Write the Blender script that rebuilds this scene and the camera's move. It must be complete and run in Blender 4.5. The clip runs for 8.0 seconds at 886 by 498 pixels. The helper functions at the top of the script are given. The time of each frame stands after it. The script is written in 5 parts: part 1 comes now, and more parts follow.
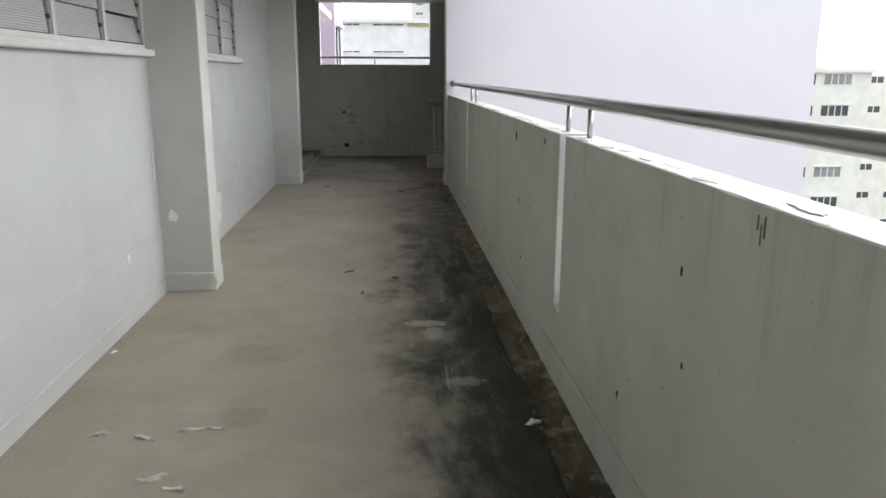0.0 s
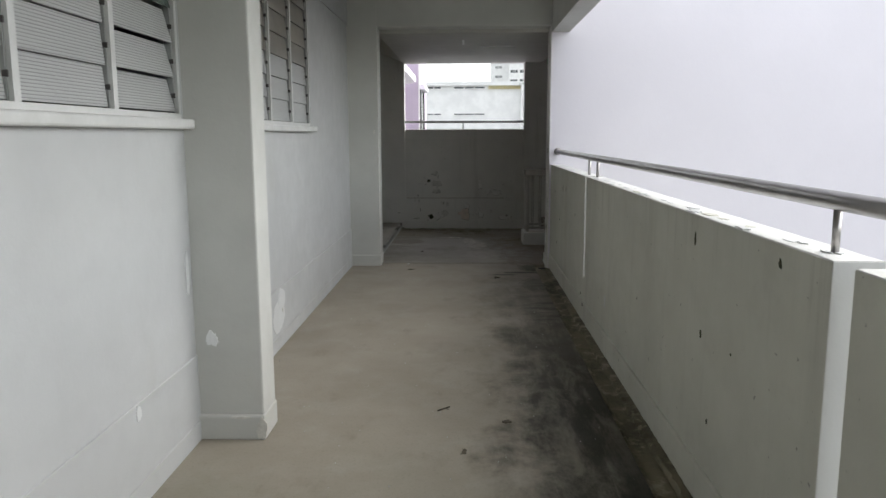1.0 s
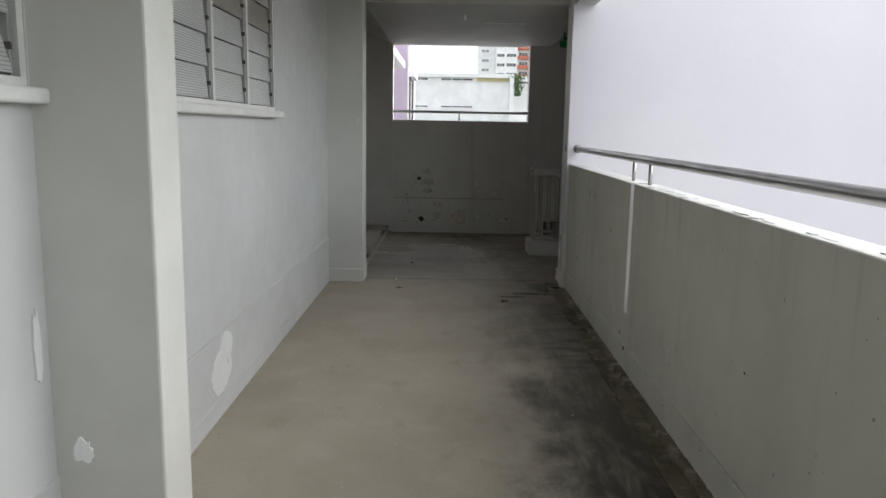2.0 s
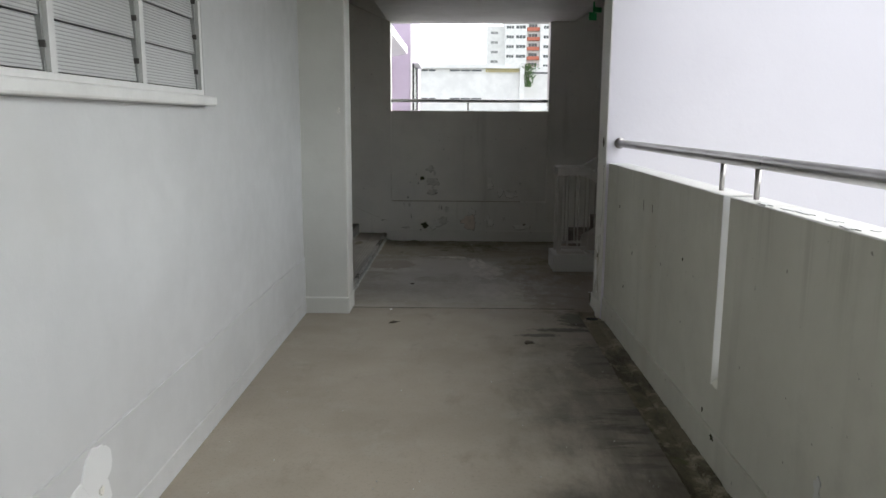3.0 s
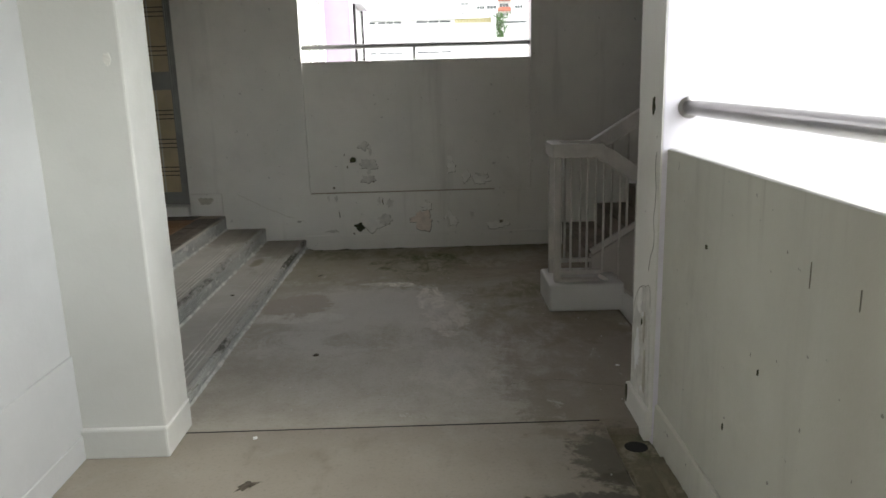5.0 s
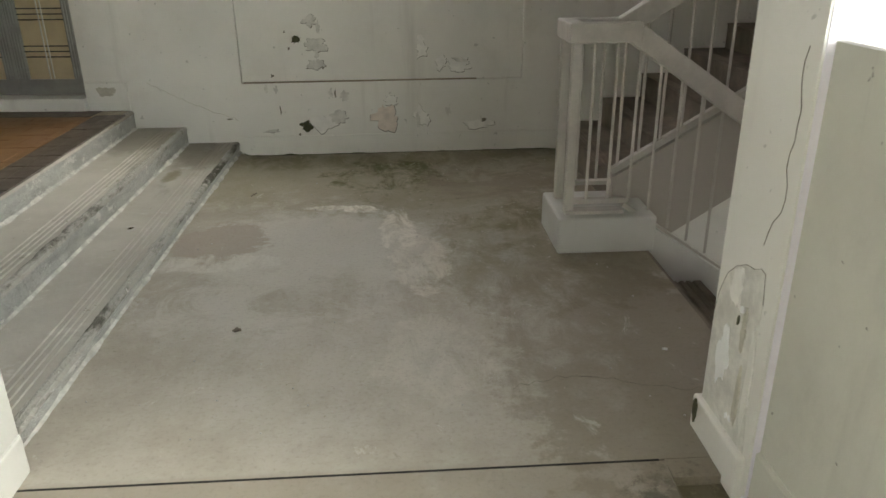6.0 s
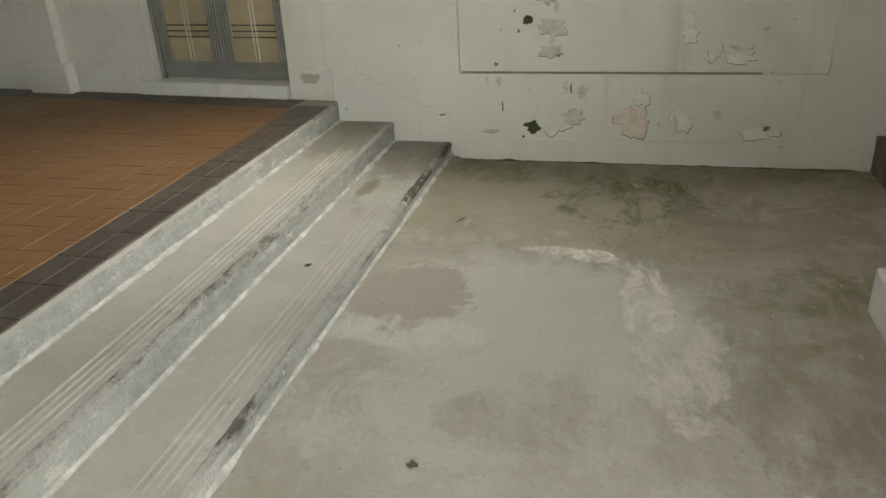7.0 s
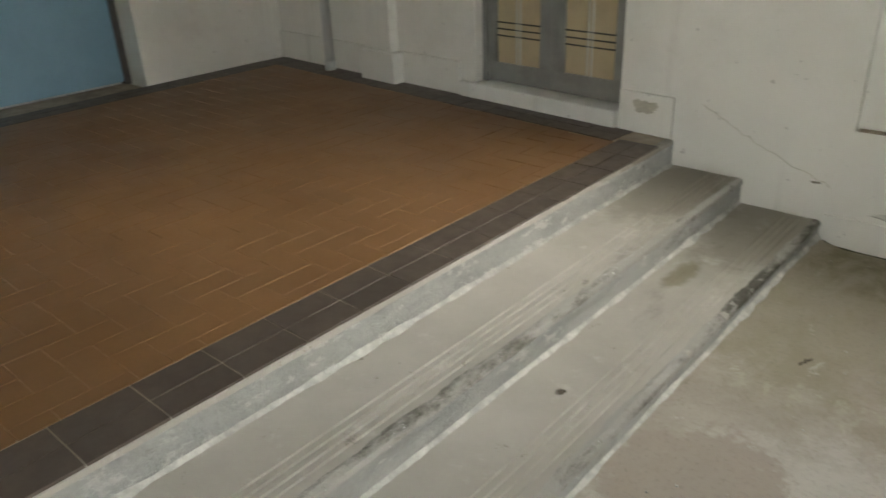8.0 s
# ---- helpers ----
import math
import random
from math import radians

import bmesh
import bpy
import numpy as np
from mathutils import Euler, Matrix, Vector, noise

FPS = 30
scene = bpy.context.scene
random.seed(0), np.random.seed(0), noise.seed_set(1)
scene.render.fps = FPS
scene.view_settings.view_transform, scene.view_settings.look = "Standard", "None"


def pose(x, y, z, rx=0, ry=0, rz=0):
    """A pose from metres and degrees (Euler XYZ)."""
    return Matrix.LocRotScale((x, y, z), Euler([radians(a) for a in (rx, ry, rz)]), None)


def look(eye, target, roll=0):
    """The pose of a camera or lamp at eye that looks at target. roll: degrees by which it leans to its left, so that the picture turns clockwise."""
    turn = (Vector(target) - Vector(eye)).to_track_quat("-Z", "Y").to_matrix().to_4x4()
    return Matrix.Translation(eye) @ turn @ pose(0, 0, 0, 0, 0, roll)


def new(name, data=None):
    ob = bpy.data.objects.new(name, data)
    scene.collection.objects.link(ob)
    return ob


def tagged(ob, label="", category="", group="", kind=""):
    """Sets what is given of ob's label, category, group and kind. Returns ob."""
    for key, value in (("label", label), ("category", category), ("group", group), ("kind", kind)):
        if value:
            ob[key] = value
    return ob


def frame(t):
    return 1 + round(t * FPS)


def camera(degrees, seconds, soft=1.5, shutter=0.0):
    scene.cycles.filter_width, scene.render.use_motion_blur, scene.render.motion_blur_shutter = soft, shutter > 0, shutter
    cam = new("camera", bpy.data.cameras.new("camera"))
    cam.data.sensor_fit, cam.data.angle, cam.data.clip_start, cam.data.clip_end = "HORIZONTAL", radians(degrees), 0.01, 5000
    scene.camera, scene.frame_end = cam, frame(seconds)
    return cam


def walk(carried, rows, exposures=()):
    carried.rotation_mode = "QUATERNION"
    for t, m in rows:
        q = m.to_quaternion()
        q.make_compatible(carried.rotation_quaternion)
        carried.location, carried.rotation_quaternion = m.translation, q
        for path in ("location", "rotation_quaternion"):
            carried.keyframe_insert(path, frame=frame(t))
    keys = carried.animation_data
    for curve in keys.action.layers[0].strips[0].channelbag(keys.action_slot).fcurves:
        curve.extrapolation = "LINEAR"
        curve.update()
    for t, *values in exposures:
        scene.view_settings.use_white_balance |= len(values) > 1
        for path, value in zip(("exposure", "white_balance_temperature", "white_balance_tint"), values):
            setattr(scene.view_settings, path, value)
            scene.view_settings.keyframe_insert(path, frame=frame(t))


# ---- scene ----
cam = camera(61.7, 8.0, shutter=0.1)
PATH = [
    (0, (0.223, -0.155, 1.349), (0.366, 1.786, 0.89), 0.2),
    (0.2, (0.193, 0.095, 1.376), (0.33, 2.047, 0.962), -0.1),
    (0.5, (0.116, 0.51, 1.402), (-0.024, 2.477, 1.068), -0.2),
    (1, (0.053, 1.2, 1.411), (-0.008, 3.176, 1.108), -0.2),
    (1.5, (-0.017, 1.874, 1.399), (-0.067, 3.848, 1.077), 0.7),
    (1.7, (-0.066, 2.144, 1.403), (-0.082, 4.119, 1.086), 1.3),
    (2.8, (-0.127, 3.644, 1.375), (-0.16, 5.614, 1.033), 0.2),
    (3, (-0.084, 3.958, 1.383), (-0.126, 5.928, 1.043), 0.3),
    (3.5, (-0.003, 4.645, 1.4), (-0.112, 6.629, 1.172), 0.5),
    (4, (0.036, 5.3, 1.391), (-0.033, 7.282, 1.131), -0.0),
    (4.5, (0.16, 5.969, 1.424), (0.18, 7.952, 1.167), 0.3),
    (4.8, (0.137, 6.368, 1.362), (0.142, 8.339, 1.023), -0.3),
    (5, (0.155, 6.629, 1.363), (0.169, 8.577, 0.91), -1.6),
    (5.2, (0.174, 6.907, 1.391), (0.274, 8.821, 0.819), -0.6),
    (6.3, (0.114, 8.111, 1.251), (0.224, 9.939, 0.446), -0.8),
    (6.5, (0.112, 8.325, 1.262), (0.223, 10.138, 0.424), -1.2),
    (6.7, (0.067, 8.507, 1.287), (-0.024, 10.319, 0.447), -3.1),
    (7, (-0.015, 8.791, 1.276), (-0.467, 10.547, 0.432), -2.8),
    (7.2, (-0.053, 9.01, 1.281), (-0.531, 10.766, 0.453), -3.9),
    (7.5, (-0.105, 9.281, 1.266), (-0.647, 11.019, 0.438), -3.6),
    (7.7, (-0.139, 9.469, 1.295), (-0.867, 11.128, 0.447), -3.0),
    (8, (-0.243, 9.662, 1.321), (-1.456, 10.995, 0.452), -2.5),
]
EXPOSURES = [(0.0, 1.24, 6500, 9), (1.5, 1.12, 6500, 9), (3.0, 1.36, 6500, 9), (4.5, 1.72, 6600, 9), (5.2, 2.55, 6800, 7), (6.3, 3.45, 7250, 5), (7.0, 3.68, 7200, 5), (7.6, 3.64, 7200, 6), (8.0, 3.54, 7200, 7)]
walk(cam, [(t, look(e, g, r)) for t, e, g, r in PATH], EXPOSURES)

# ---- daylight: overcast sky and a wide, weak sun ----
world = bpy.data.worlds.new("overcast_sky")
scene.world = world
world.use_nodes = True
wn, wl = world.node_tree.nodes, world.node_tree.links
sky = wn.new("ShaderNodeTexSky")
sky.sky_type = "NISHITA"
sky.sun_disc = False
sky.sun_elevation, sky.sun_rotation = radians(42), radians(73)
sky.air_density, sky.dust_density, sky.ozone_density = 1.0, 1.2, 1.0
pale = wn.new("ShaderNodeHueSaturation")
pale.inputs["Saturation"].default_value = 0.22
wl.new(sky.outputs[0], pale.inputs["Color"])
wl.new(pale.outputs[0], wn["Background"].inputs[0])
wn["Background"].inputs[1].default_value = 0.2

sun = new("sun", bpy.data.lights.new("sun", "SUN"))
sun.data.energy, sun.data.angle, sun.data.color = 1.15, radians(60), (1.0, 0.98, 0.95)
sun.matrix_world = look((40, 12, 38), (0, 0, 0))


# ---- materials ----
class Nodes:
    """A short way to write node trees."""

    def __init__(self, name):
        self.m = bpy.data.materials.new(name)
        self.m.use_nodes = True
        self.t = self.m.node_tree
        self.b = self.t.nodes["Principled BSDF"]
        self.pos = self.t.nodes.new("ShaderNodeNewGeometry").outputs["Position"]

    def put(self, socket, value):
        if isinstance(value, bpy.types.NodeSocket):
            self.t.links.new(value, socket)
        else:
            socket.default_value = value

    def math(self, op, a, b=0.0, c=0.0):
        n = self.t.nodes.new("ShaderNodeMath")
        n.operation = op
        for k, v in enumerate((a, b, c)):
            self.put(n.inputs[k], v)
        return n.outputs[0]

    def vec(self, op, a, b=(0, 0, 0)):
        n = self.t.nodes.new("ShaderNodeVectorMath")
        n.operation = op
        self.put(n.inputs[0], a)
        self.put(n.inputs[1], b)
        return n.outputs["Value"] if op in ("LENGTH", "DOT_PRODUCT") else n.outputs[0]

    def noise(self, scale, detail=4.0, rough=0.6, stretch=(1, 1, 1), offset=(0, 0, 0), warp=0.0):
        n = self.t.nodes.new("ShaderNodeTexNoise")
        p = self.vec("MULTIPLY", self.vec("ADD", self.pos, offset), stretch)
        self.put(n.inputs["Vector"], p)
        n.inputs["Scale"].default_value = scale
        n.inputs["Detail"].default_value = detail
        n.inputs["Roughness"].default_value = rough
        n.inputs["Distortion"].default_value = warp
        return n.outputs[0]

    def ramp(self, value, lo, hi, a=0.0, b=1.0):
        n = self.t.nodes.new("ShaderNodeMapRange")
        n.interpolation_type = "SMOOTHSTEP"
        for k, v in zip(("Value", "From Min", "From Max", "To Min", "To Max"), (value, lo, hi, a, b)):
            self.put(n.inputs[k], v)
        return n.outputs[0]

    def mix(self, factor, a, b):
        n = self.t.nodes.new("ShaderNodeMix")
        n.data_type = "RGBA"
        self.put(n.inputs[0], factor)
        for k, v in ((6, a), (7, b)):
            self.put(n.inputs[k], (*v, 1) if isinstance(v, tuple) else v)
        return n.outputs[2]

    def axis(self, k):
        n = self.t.nodes.new("ShaderNodeSeparateXYZ")
        self.put(n.inputs[0], self.pos)
        return n.outputs[k]

    def blob(self, centre, size, ragged=0.6, scale=5.0, soft=0.5):
        """A stain with a ragged outline."""
        d = self.vec("LENGTH", self.vec("DIVIDE", self.vec("SUBTRACT", self.pos, centre), size))
        wob = self.math("MULTIPLY", self.math("SUBTRACT", self.noise(scale, 9, 0.72, offset=centre), 0.5), ragged * 2.4)
        return self.ramp(self.math("ADD", d, wob), 1.0 + soft / 2, 1.0 - soft / 2)

    def bump(self, height, strength, distance=0.01):
        n = self.t.nodes.new("ShaderNodeBump")
        n.inputs["Strength"].default_value = strength
        n.inputs["Distance"].default_value = distance
        self.put(n.inputs["Height"], height)
        self.put(self.b.inputs["Normal"], n.outputs[0])

    def done(self, colour, rough, metal=0.0):
        self.put(self.b.inputs["Base Color"], (*colour, 1) if isinstance(colour, tuple) else colour)
        self.put(self.b.inputs["Roughness"], rough)
        self.b.inputs["Metallic"].default_value = metal
        return self.m


def shade(c, k):
    return tuple(v * k for v in c)


def plain(name, base, rough=0.7, var=0.15, scale=4.0, fine=60.0, bump=0.15, metal=0.0, per_piece=0.0):
    n = Nodes(name)
    c = n.mix(n.ramp(n.noise(scale), 0.3, 0.7), shade(base, 1 - var), shade(base, 1 + var * 0.6))
    grain = n.noise(fine, 3)
    c = n.mix(n.math("MULTIPLY", n.ramp(grain, 0.35, 0.7), 0.25), c, shade(base, 1 - var * 1.5))
    if per_piece:
        info = n.t.nodes.new("ShaderNodeObjectInfo").outputs["Random"]
        c = n.mix(n.math("MULTIPLY", info, per_piece), c, shade(base, 0.45))
    n.bump(grain, bump, 0.004)
    return n.done(c, n.ramp(n.noise(scale * 3), 0.2, 0.8, max(rough - 0.08, 0.05), min(rough + 0.08, 1)), metal)


def painted(name, base, grime=(0.42, 0.41, 0.36), dirt=0.35, streaks=0.0, spots=0.0, rough=0.62, gloss_var=0.1, drips=None, uneven=1.0):
    """Emulsion on uneven render: trowel relief, faint repainting patches, grime and runs."""
    n = Nodes(name)
    c = n.mix(n.ramp(n.noise(1.1, 3, 0.5), 0.35, 0.65), base, shade(base, 1 - 0.10 * uneven))
    c = n.mix(n.ramp(n.noise(4.5, 5, 0.6, offset=(3, 1, 2)), 0.45, 0.75, 0.0, 0.35), c, shade(base, 1 - 0.14 * uneven))
    cloud = n.ramp(n.noise(2.2, 6, 0.7, offset=(7, 3, 5)), 0.52, 0.8)
    c = n.mix(n.math("MULTIPLY", cloud, dirt), c, grime)
    if streaks:
        run = n.ramp(n.noise(6.0, 4, 0.6, stretch=(1, 1, 0.08)), 0.56, 0.75)
        c = n.mix(n.math("MULTIPLY", run, streaks), c, shade(grime, 0.7))
    if drips:
        lo, hi = drips
        fall = n.math("ADD", n.axis(2), n.math("MULTIPLY", n.math("SUBTRACT", n.noise(3.0, 3, 0.5, stretch=(1, 1, 0.02), offset=(0, 3, 0)), 0.5), 0.6))
        run = n.ramp(n.noise(11.0, 5, 0.7, stretch=(1, 1, 0.04), offset=(0, 6, 0)), 0.52, 0.68)
        c = n.mix(n.math("MULTIPLY", n.math("MULTIPLY", run, n.ramp(fall, lo, hi)), 0.22), c, (0.20, 0.185, 0.15))
        band = n.ramp(n.noise(1.2, 2, 0.5, stretch=(1, 1, 0.05), offset=(0, 8, 0)), 0.55, 0.7)
        c = n.mix(n.math("MULTIPLY", band, 0.3), c, (0.40, 0.37, 0.29))
    if spots:
        spot = n.ramp(n.noise(28.0, 2, 0.5, offset=(1, 9, 4)), 0.72, 0.76)
        c = n.mix(n.math("MULTIPLY", spot, spots), c, (0.08, 0.075, 0.06))
    h = n.math("ADD", n.math("MULTIPLY", n.noise(2.6, 3), 1.0), n.math("MULTIPLY", n.noise(45.0, 3), 0.18))
    n.bump(h, 0.35, 0.012)
    return n.done(c, n.ramp(n.noise(9.0), 0.3, 0.7, rough - gloss_var, rough + gloss_var))


M = {}
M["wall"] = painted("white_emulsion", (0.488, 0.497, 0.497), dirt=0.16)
M["pillar"] = painted("white_pillar_emulsion", (0.585, 0.588, 0.553), dirt=0.18)
M["parapet"] = painted("grey_white_parapet_paint", (0.605, 0.60, 0.525), dirt=0.5, streaks=0.22, spots=0.6, drips=(0.75, 1.05))
M["slot"] = painted("lit_cheek_and_patch_white", (0.64, 0.645, 0.625), dirt=0.1)
M["mended"] = painted("mended_wall_filler", (0.66, 0.67, 0.665), dirt=0.1)
# Coping base is whiter than the parapet's, standing for skylight on its top.
M["coping"] = painted("flaking_skylit_coping_paint", (0.74, 0.74, 0.72), grime=(0.40, 0.39, 0.35), dirt=0.8, spots=0.7)
M["stairhall"] = painted("old_stair_hall_paint", (0.80, 0.79, 0.74), grime=(0.48, 0.46, 0.40), dirt=0.34, streaks=0.28, spots=0.3)
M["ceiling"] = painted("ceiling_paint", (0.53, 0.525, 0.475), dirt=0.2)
M["lilac"] = painted("lilac_white_masonry_paint", (0.79, 0.762, 0.815), grime=(0.72, 0.68, 0.74), dirt=0.05, uneven=0.25)
M["lilac_deep"] = painted("lilac_masonry_paint", (0.54, 0.47, 0.57), grime=(0.42, 0.37, 0.43), dirt=0.12)
M["cream"] = painted("cream_masonry_paint", (0.80, 0.79, 0.72), grime=(0.6, 0.6, 0.5), dirt=0.2)
M["far_white"] = painted("white_masonry_paint", (0.82, 0.82, 0.80), dirt=0.08)
M["frame"] = plain("white_window_frame_paint", (0.60, 0.605, 0.59), 0.5, 0.08)
M["steel"] = plain("brushed_stainless_steel", (0.42, 0.405, 0.39), 0.34, 0.05, 2, 30, 0.0, 1.0)
M["alu"] = plain("dull_aluminium", (0.36, 0.37, 0.36), 0.45, 0.12, 8, 120, 0.08, 0.6)
M["stringer"] = painted("beige_grey_stringer_paint", (0.44, 0.41, 0.365), grime=(0.30, 0.27, 0.22), dirt=0.35, spots=0.3)
M["railpaint"] = plain("grey_white_rail_enamel", (0.48, 0.462, 0.415), 0.5, 0.12, 9, 70, 0.2)
M["rust"] = plain("dark_clip_metal", (0.07, 0.065, 0.06), 0.6, 0.3)
M["dark"] = plain("black_recess", (0.02, 0.02, 0.018), 0.9, 0.3)
M["filler"] = plain("white_wall_filler", (0.86, 0.87, 0.86), 0.85, 0.05, 12, 80, 0.3)
M["oldfill"] = plain("old_white_filler", (0.82, 0.81, 0.77), 0.85, 0.1, 14, 80, 0.4)
M["bare"] = plain("bare_grey_render", (0.68, 0.67, 0.62), 0.9, 0.18, 16, 90, 0.6)
M["salmon"] = plain("bare_salmon_undercoat", (0.76, 0.675, 0.60), 0.9, 0.15, 14, 90, 0.5)
M["mould"] = plain("black_green_mould", (0.07, 0.075, 0.035), 0.95, 0.4, 30, 120, 0.6)
M["stainbrown"] = plain("brown_water_mark", (0.36, 0.30, 0.23), 0.9, 0.25, 20, 90, 0.2)
M["dampstain"] = plain("yellow_grey_damp_stain", (0.56, 0.54, 0.45), 0.9, 0.2, 18, 90, 0.3)
M["mortar"] = plain("pale_mortar", (0.50, 0.50, 0.465), 0.92, 0.3, 14, 80, 0.7)
M["debris"] = plain("dry_debris", (0.10, 0.085, 0.06), 0.9, 0.4, 40, 120, 0.4)
M["blue"] = plain("blue_shutter_paint", (0.20, 0.36, 0.47), 0.55, 0.08, 3, 60, 0.1)
M["green"] = plain("green_sign_plastic", (0.01, 0.30, 0.08), 0.4, 0.05)
M["plasterwhite"] = plain("white_batten_plastic", (0.85, 0.85, 0.82), 0.45, 0.04)
M["tile_dark"] = plain("brown_black_quarry_tile", (0.105, 0.083, 0.068), 0.5, 0.2, 7, 90, 0.03, 0.0, 0.3)
M["tile_orange"] = plain("orange_brown_quarry_tile", (0.25, 0.132, 0.054), 0.5, 0.2, 1.2, 90, 0.03, 0.0, 0.16)
M["grout"] = plain("grey_tile_grout", (0.42, 0.36, 0.28), 0.9, 0.25, 9, 90, 0.4)
M["grime"] = plain("grey_brown_grime", (0.24, 0.225, 0.18), 0.95, 0.35, 30, 120, 0.5)
M["grout_field"] = plain("dirty_orange_grout", (0.205, 0.118, 0.052), 0.9, 0.35, 5, 90, 0.3)
M["nosing"] = None
M["red"] = plain("brick_red_paint", (0.50, 0.16, 0.10), 0.7, 0.1)
M["ochre"] = plain("ochre_yellow_paint", (0.62, 0.55, 0.28), 0.7, 0.12)
M["window_far"] = plain("dark_window_glass", (0.09, 0.10, 0.10), 0.15, 0.2, 0.8, 3, 0.02)
M["window_grey"] = plain("grey_window_glass", (0.30, 0.31, 0.30), 0.2, 0.2, 0.8, 3, 0.02)
M["leaf"] = plain("green_leaf", (0.06, 0.14, 0.03), 0.55, 0.4, 8, 40, 0.1)
M["asphalt"] = plain("ground_asphalt", (0.16, 0.16, 0.15), 0.9, 0.3, 0.2, 8, 0.3)


def floor_material():
    n = Nodes("worn_cement_screed")
    x, y = n.axis(0), n.axis(1)
    c = n.mix(n.ramp(n.noise(1.3, 4, 0.55), 0.35, 0.65), (0.33, 0.295, 0.242), (0.288, 0.256, 0.208))
    c = n.mix(n.ramp(n.noise(3.5, 6, 0.7, offset=(4, 2, 0)), 0.5, 0.8, 0, 0.55), c, (0.36, 0.345, 0.30))
    c = n.mix(n.ramp(n.noise(5.0, 5, 0.65, stretch=(1, 0.5, 1), offset=(9, 5, 0)), 0.55, 0.78, 0, 0.5), c, (0.17, 0.145, 0.115))
    # olive grime over the older end
    old = n.ramp(n.math("ADD", y, n.math("MULTIPLY", n.noise(1.8, 6, 0.6, offset=(6, 3, 0)), 1.8)), 5.5, 4.3)
    cloudy = n.ramp(n.noise(1.6, 6, 0.65, warp=0.5, offset=(1, 5, 3)), 0.38, 0.62, 0.35, 0.9)
    c = n.mix(n.math("MULTIPLY", old, cloudy), c, (0.235, 0.22, 0.172))
    # soot-black damp growth beside the gutter
    edge = n.math("ADD", x, n.math("MULTIPLY", n.math("SUBTRACT", n.noise(2.6, 7, 0.68, stretch=(1, 0.7, 1), warp=0.15), 0.5), 1.25))
    damp = n.ramp(edge, 0.10, 0.56)
    along = n.ramp(n.math("ADD", y, n.math("MULTIPLY", n.noise(1.4, 5), 1.4)), 9.4, 5.2, 0.35, 1.0)
    stop = n.ramp(y, 8.95, 8.45)
    wipe = n.ramp(n.noise(7.0, 5, 0.7, stretch=(1.0, 0.25, 1), warp=0.3, offset=(2, 0, 0)), 0.42, 0.70, 1.0, 0.45)
    damp = n.math("MULTIPLY", n.math("MULTIPLY", damp, along), n.math("MULTIPLY", stop, wipe))
    c = n.mix(damp, c, (0.026, 0.025, 0.016))
    solid = n.math("MULTIPLY", n.ramp(edge, 0.42, 0.74), n.ramp(y, 5.2, 3.6))
    c = n.mix(n.math("MULTIPLY", solid, 0.85), c, (0.022, 0.022, 0.014))
    band = n.ramp(n.noise(6.0, 7, 0.7, stretch=(0.35, 1.6, 1), warp=0.4, offset=(3, 3, 0)), 0.47, 0.62)
    reach = n.math("MULTIPLY", n.ramp(edge, 0.35, 0.70), n.math("MULTIPLY", n.ramp(y, 6.4, 7.0), n.ramp(y, 8.8, 8.2)))
    c = n.mix(n.math("MULTIPLY", n.math("MULTIPLY", band, reach), 0.75), c, (0.06, 0.055, 0.042))
    drag = n.ramp(n.noise(9.0, 6, 0.75, stretch=(1.6, 0.16, 1), warp=0.35, offset=(7, 2, 0)), 0.60, 0.67, 0.0, 0.45)
    c = n.mix(n.math("MULTIPLY", drag, n.math("MULTIPLY", n.ramp(x, -0.1, 0.15), n.ramp(y, 4.6, 3.6))), c, (0.27, 0.25, 0.205))
    for spot, size, k, colour in (
        ((0.42, 3.76, 0), (0.11, 0.05, 1), 0.75, (0.38, 0.36, 0.31)),
        ((0.45, 3.60, 0), (0.05, 0.10, 1), 0.7, (0.36, 0.34, 0.29)),
        ((0.55, 2.95, 0), (0.09, 0.05, 1), 0.5, (0.27, 0.25, 0.205)),
        ((-0.37, 2.65, 0), (0.09, 0.09, 1), 0.4, (0.15, 0.14, 0.11)),
        ((-0.42, 3.35, 0), (0.18, 0.14, 1), 0.4, (0.17, 0.155, 0.12)),
        ((0.45, 8.67, 0), (0.14, 0.035, 1), 0.8, (0.06, 0.053, 0.045)),
        ((0.64, 8.80, 0), (0.20, 0.045, 1), 0.8, (0.055, 0.05, 0.04)),
        ((0.80, 8.93, 0), (0.12, 0.05, 1), 0.75, (0.06, 0.053, 0.045)),
        ((0.80, 9.08, 0), (0.17, 0.22, 1), 0.75, (0.06, 0.056, 0.036)),
        ((0.72, 8.15, 0), (0.13, 0.30, 1), 0.5, (0.08, 0.07, 0.055)),
    ):
        c = n.mix(n.math("MULTIPLY", n.blob(spot, size, 1.1, 22.0, 0.5), k), c, colour)
    # landing: paler screed, moss at the far wall, scoured and chalky patches in the middle
    land = n.ramp(y, 9.36, 9.40)
    pale = n.mix(n.ramp(n.noise(2.2, 9, 0.75, offset=(1, 1, 4)), 0.4, 0.62), (0.43, 0.402, 0.347), (0.36, 0.33, 0.275))
    c = n.mix(n.math("MULTIPLY", land, 0.85), c, pale)
    grit = n.ramp(n.noise(8.0, 12, 0.8, stretch=(1.3, 0.5, 1), offset=(2, 6, 1), warp=0.6), 0.40, 0.60)
    smear = n.ramp(n.noise(4.0, 10, 0.78, stretch=(1.5, 0.7, 1), warp=0.5, offset=(5, 1, 2)), 0.40, 0.60)
    film = n.ramp(n.noise(2.6, 12, 0.76, warp=0.8, offset=(3, 7, 2)), 0.45, 0.56)
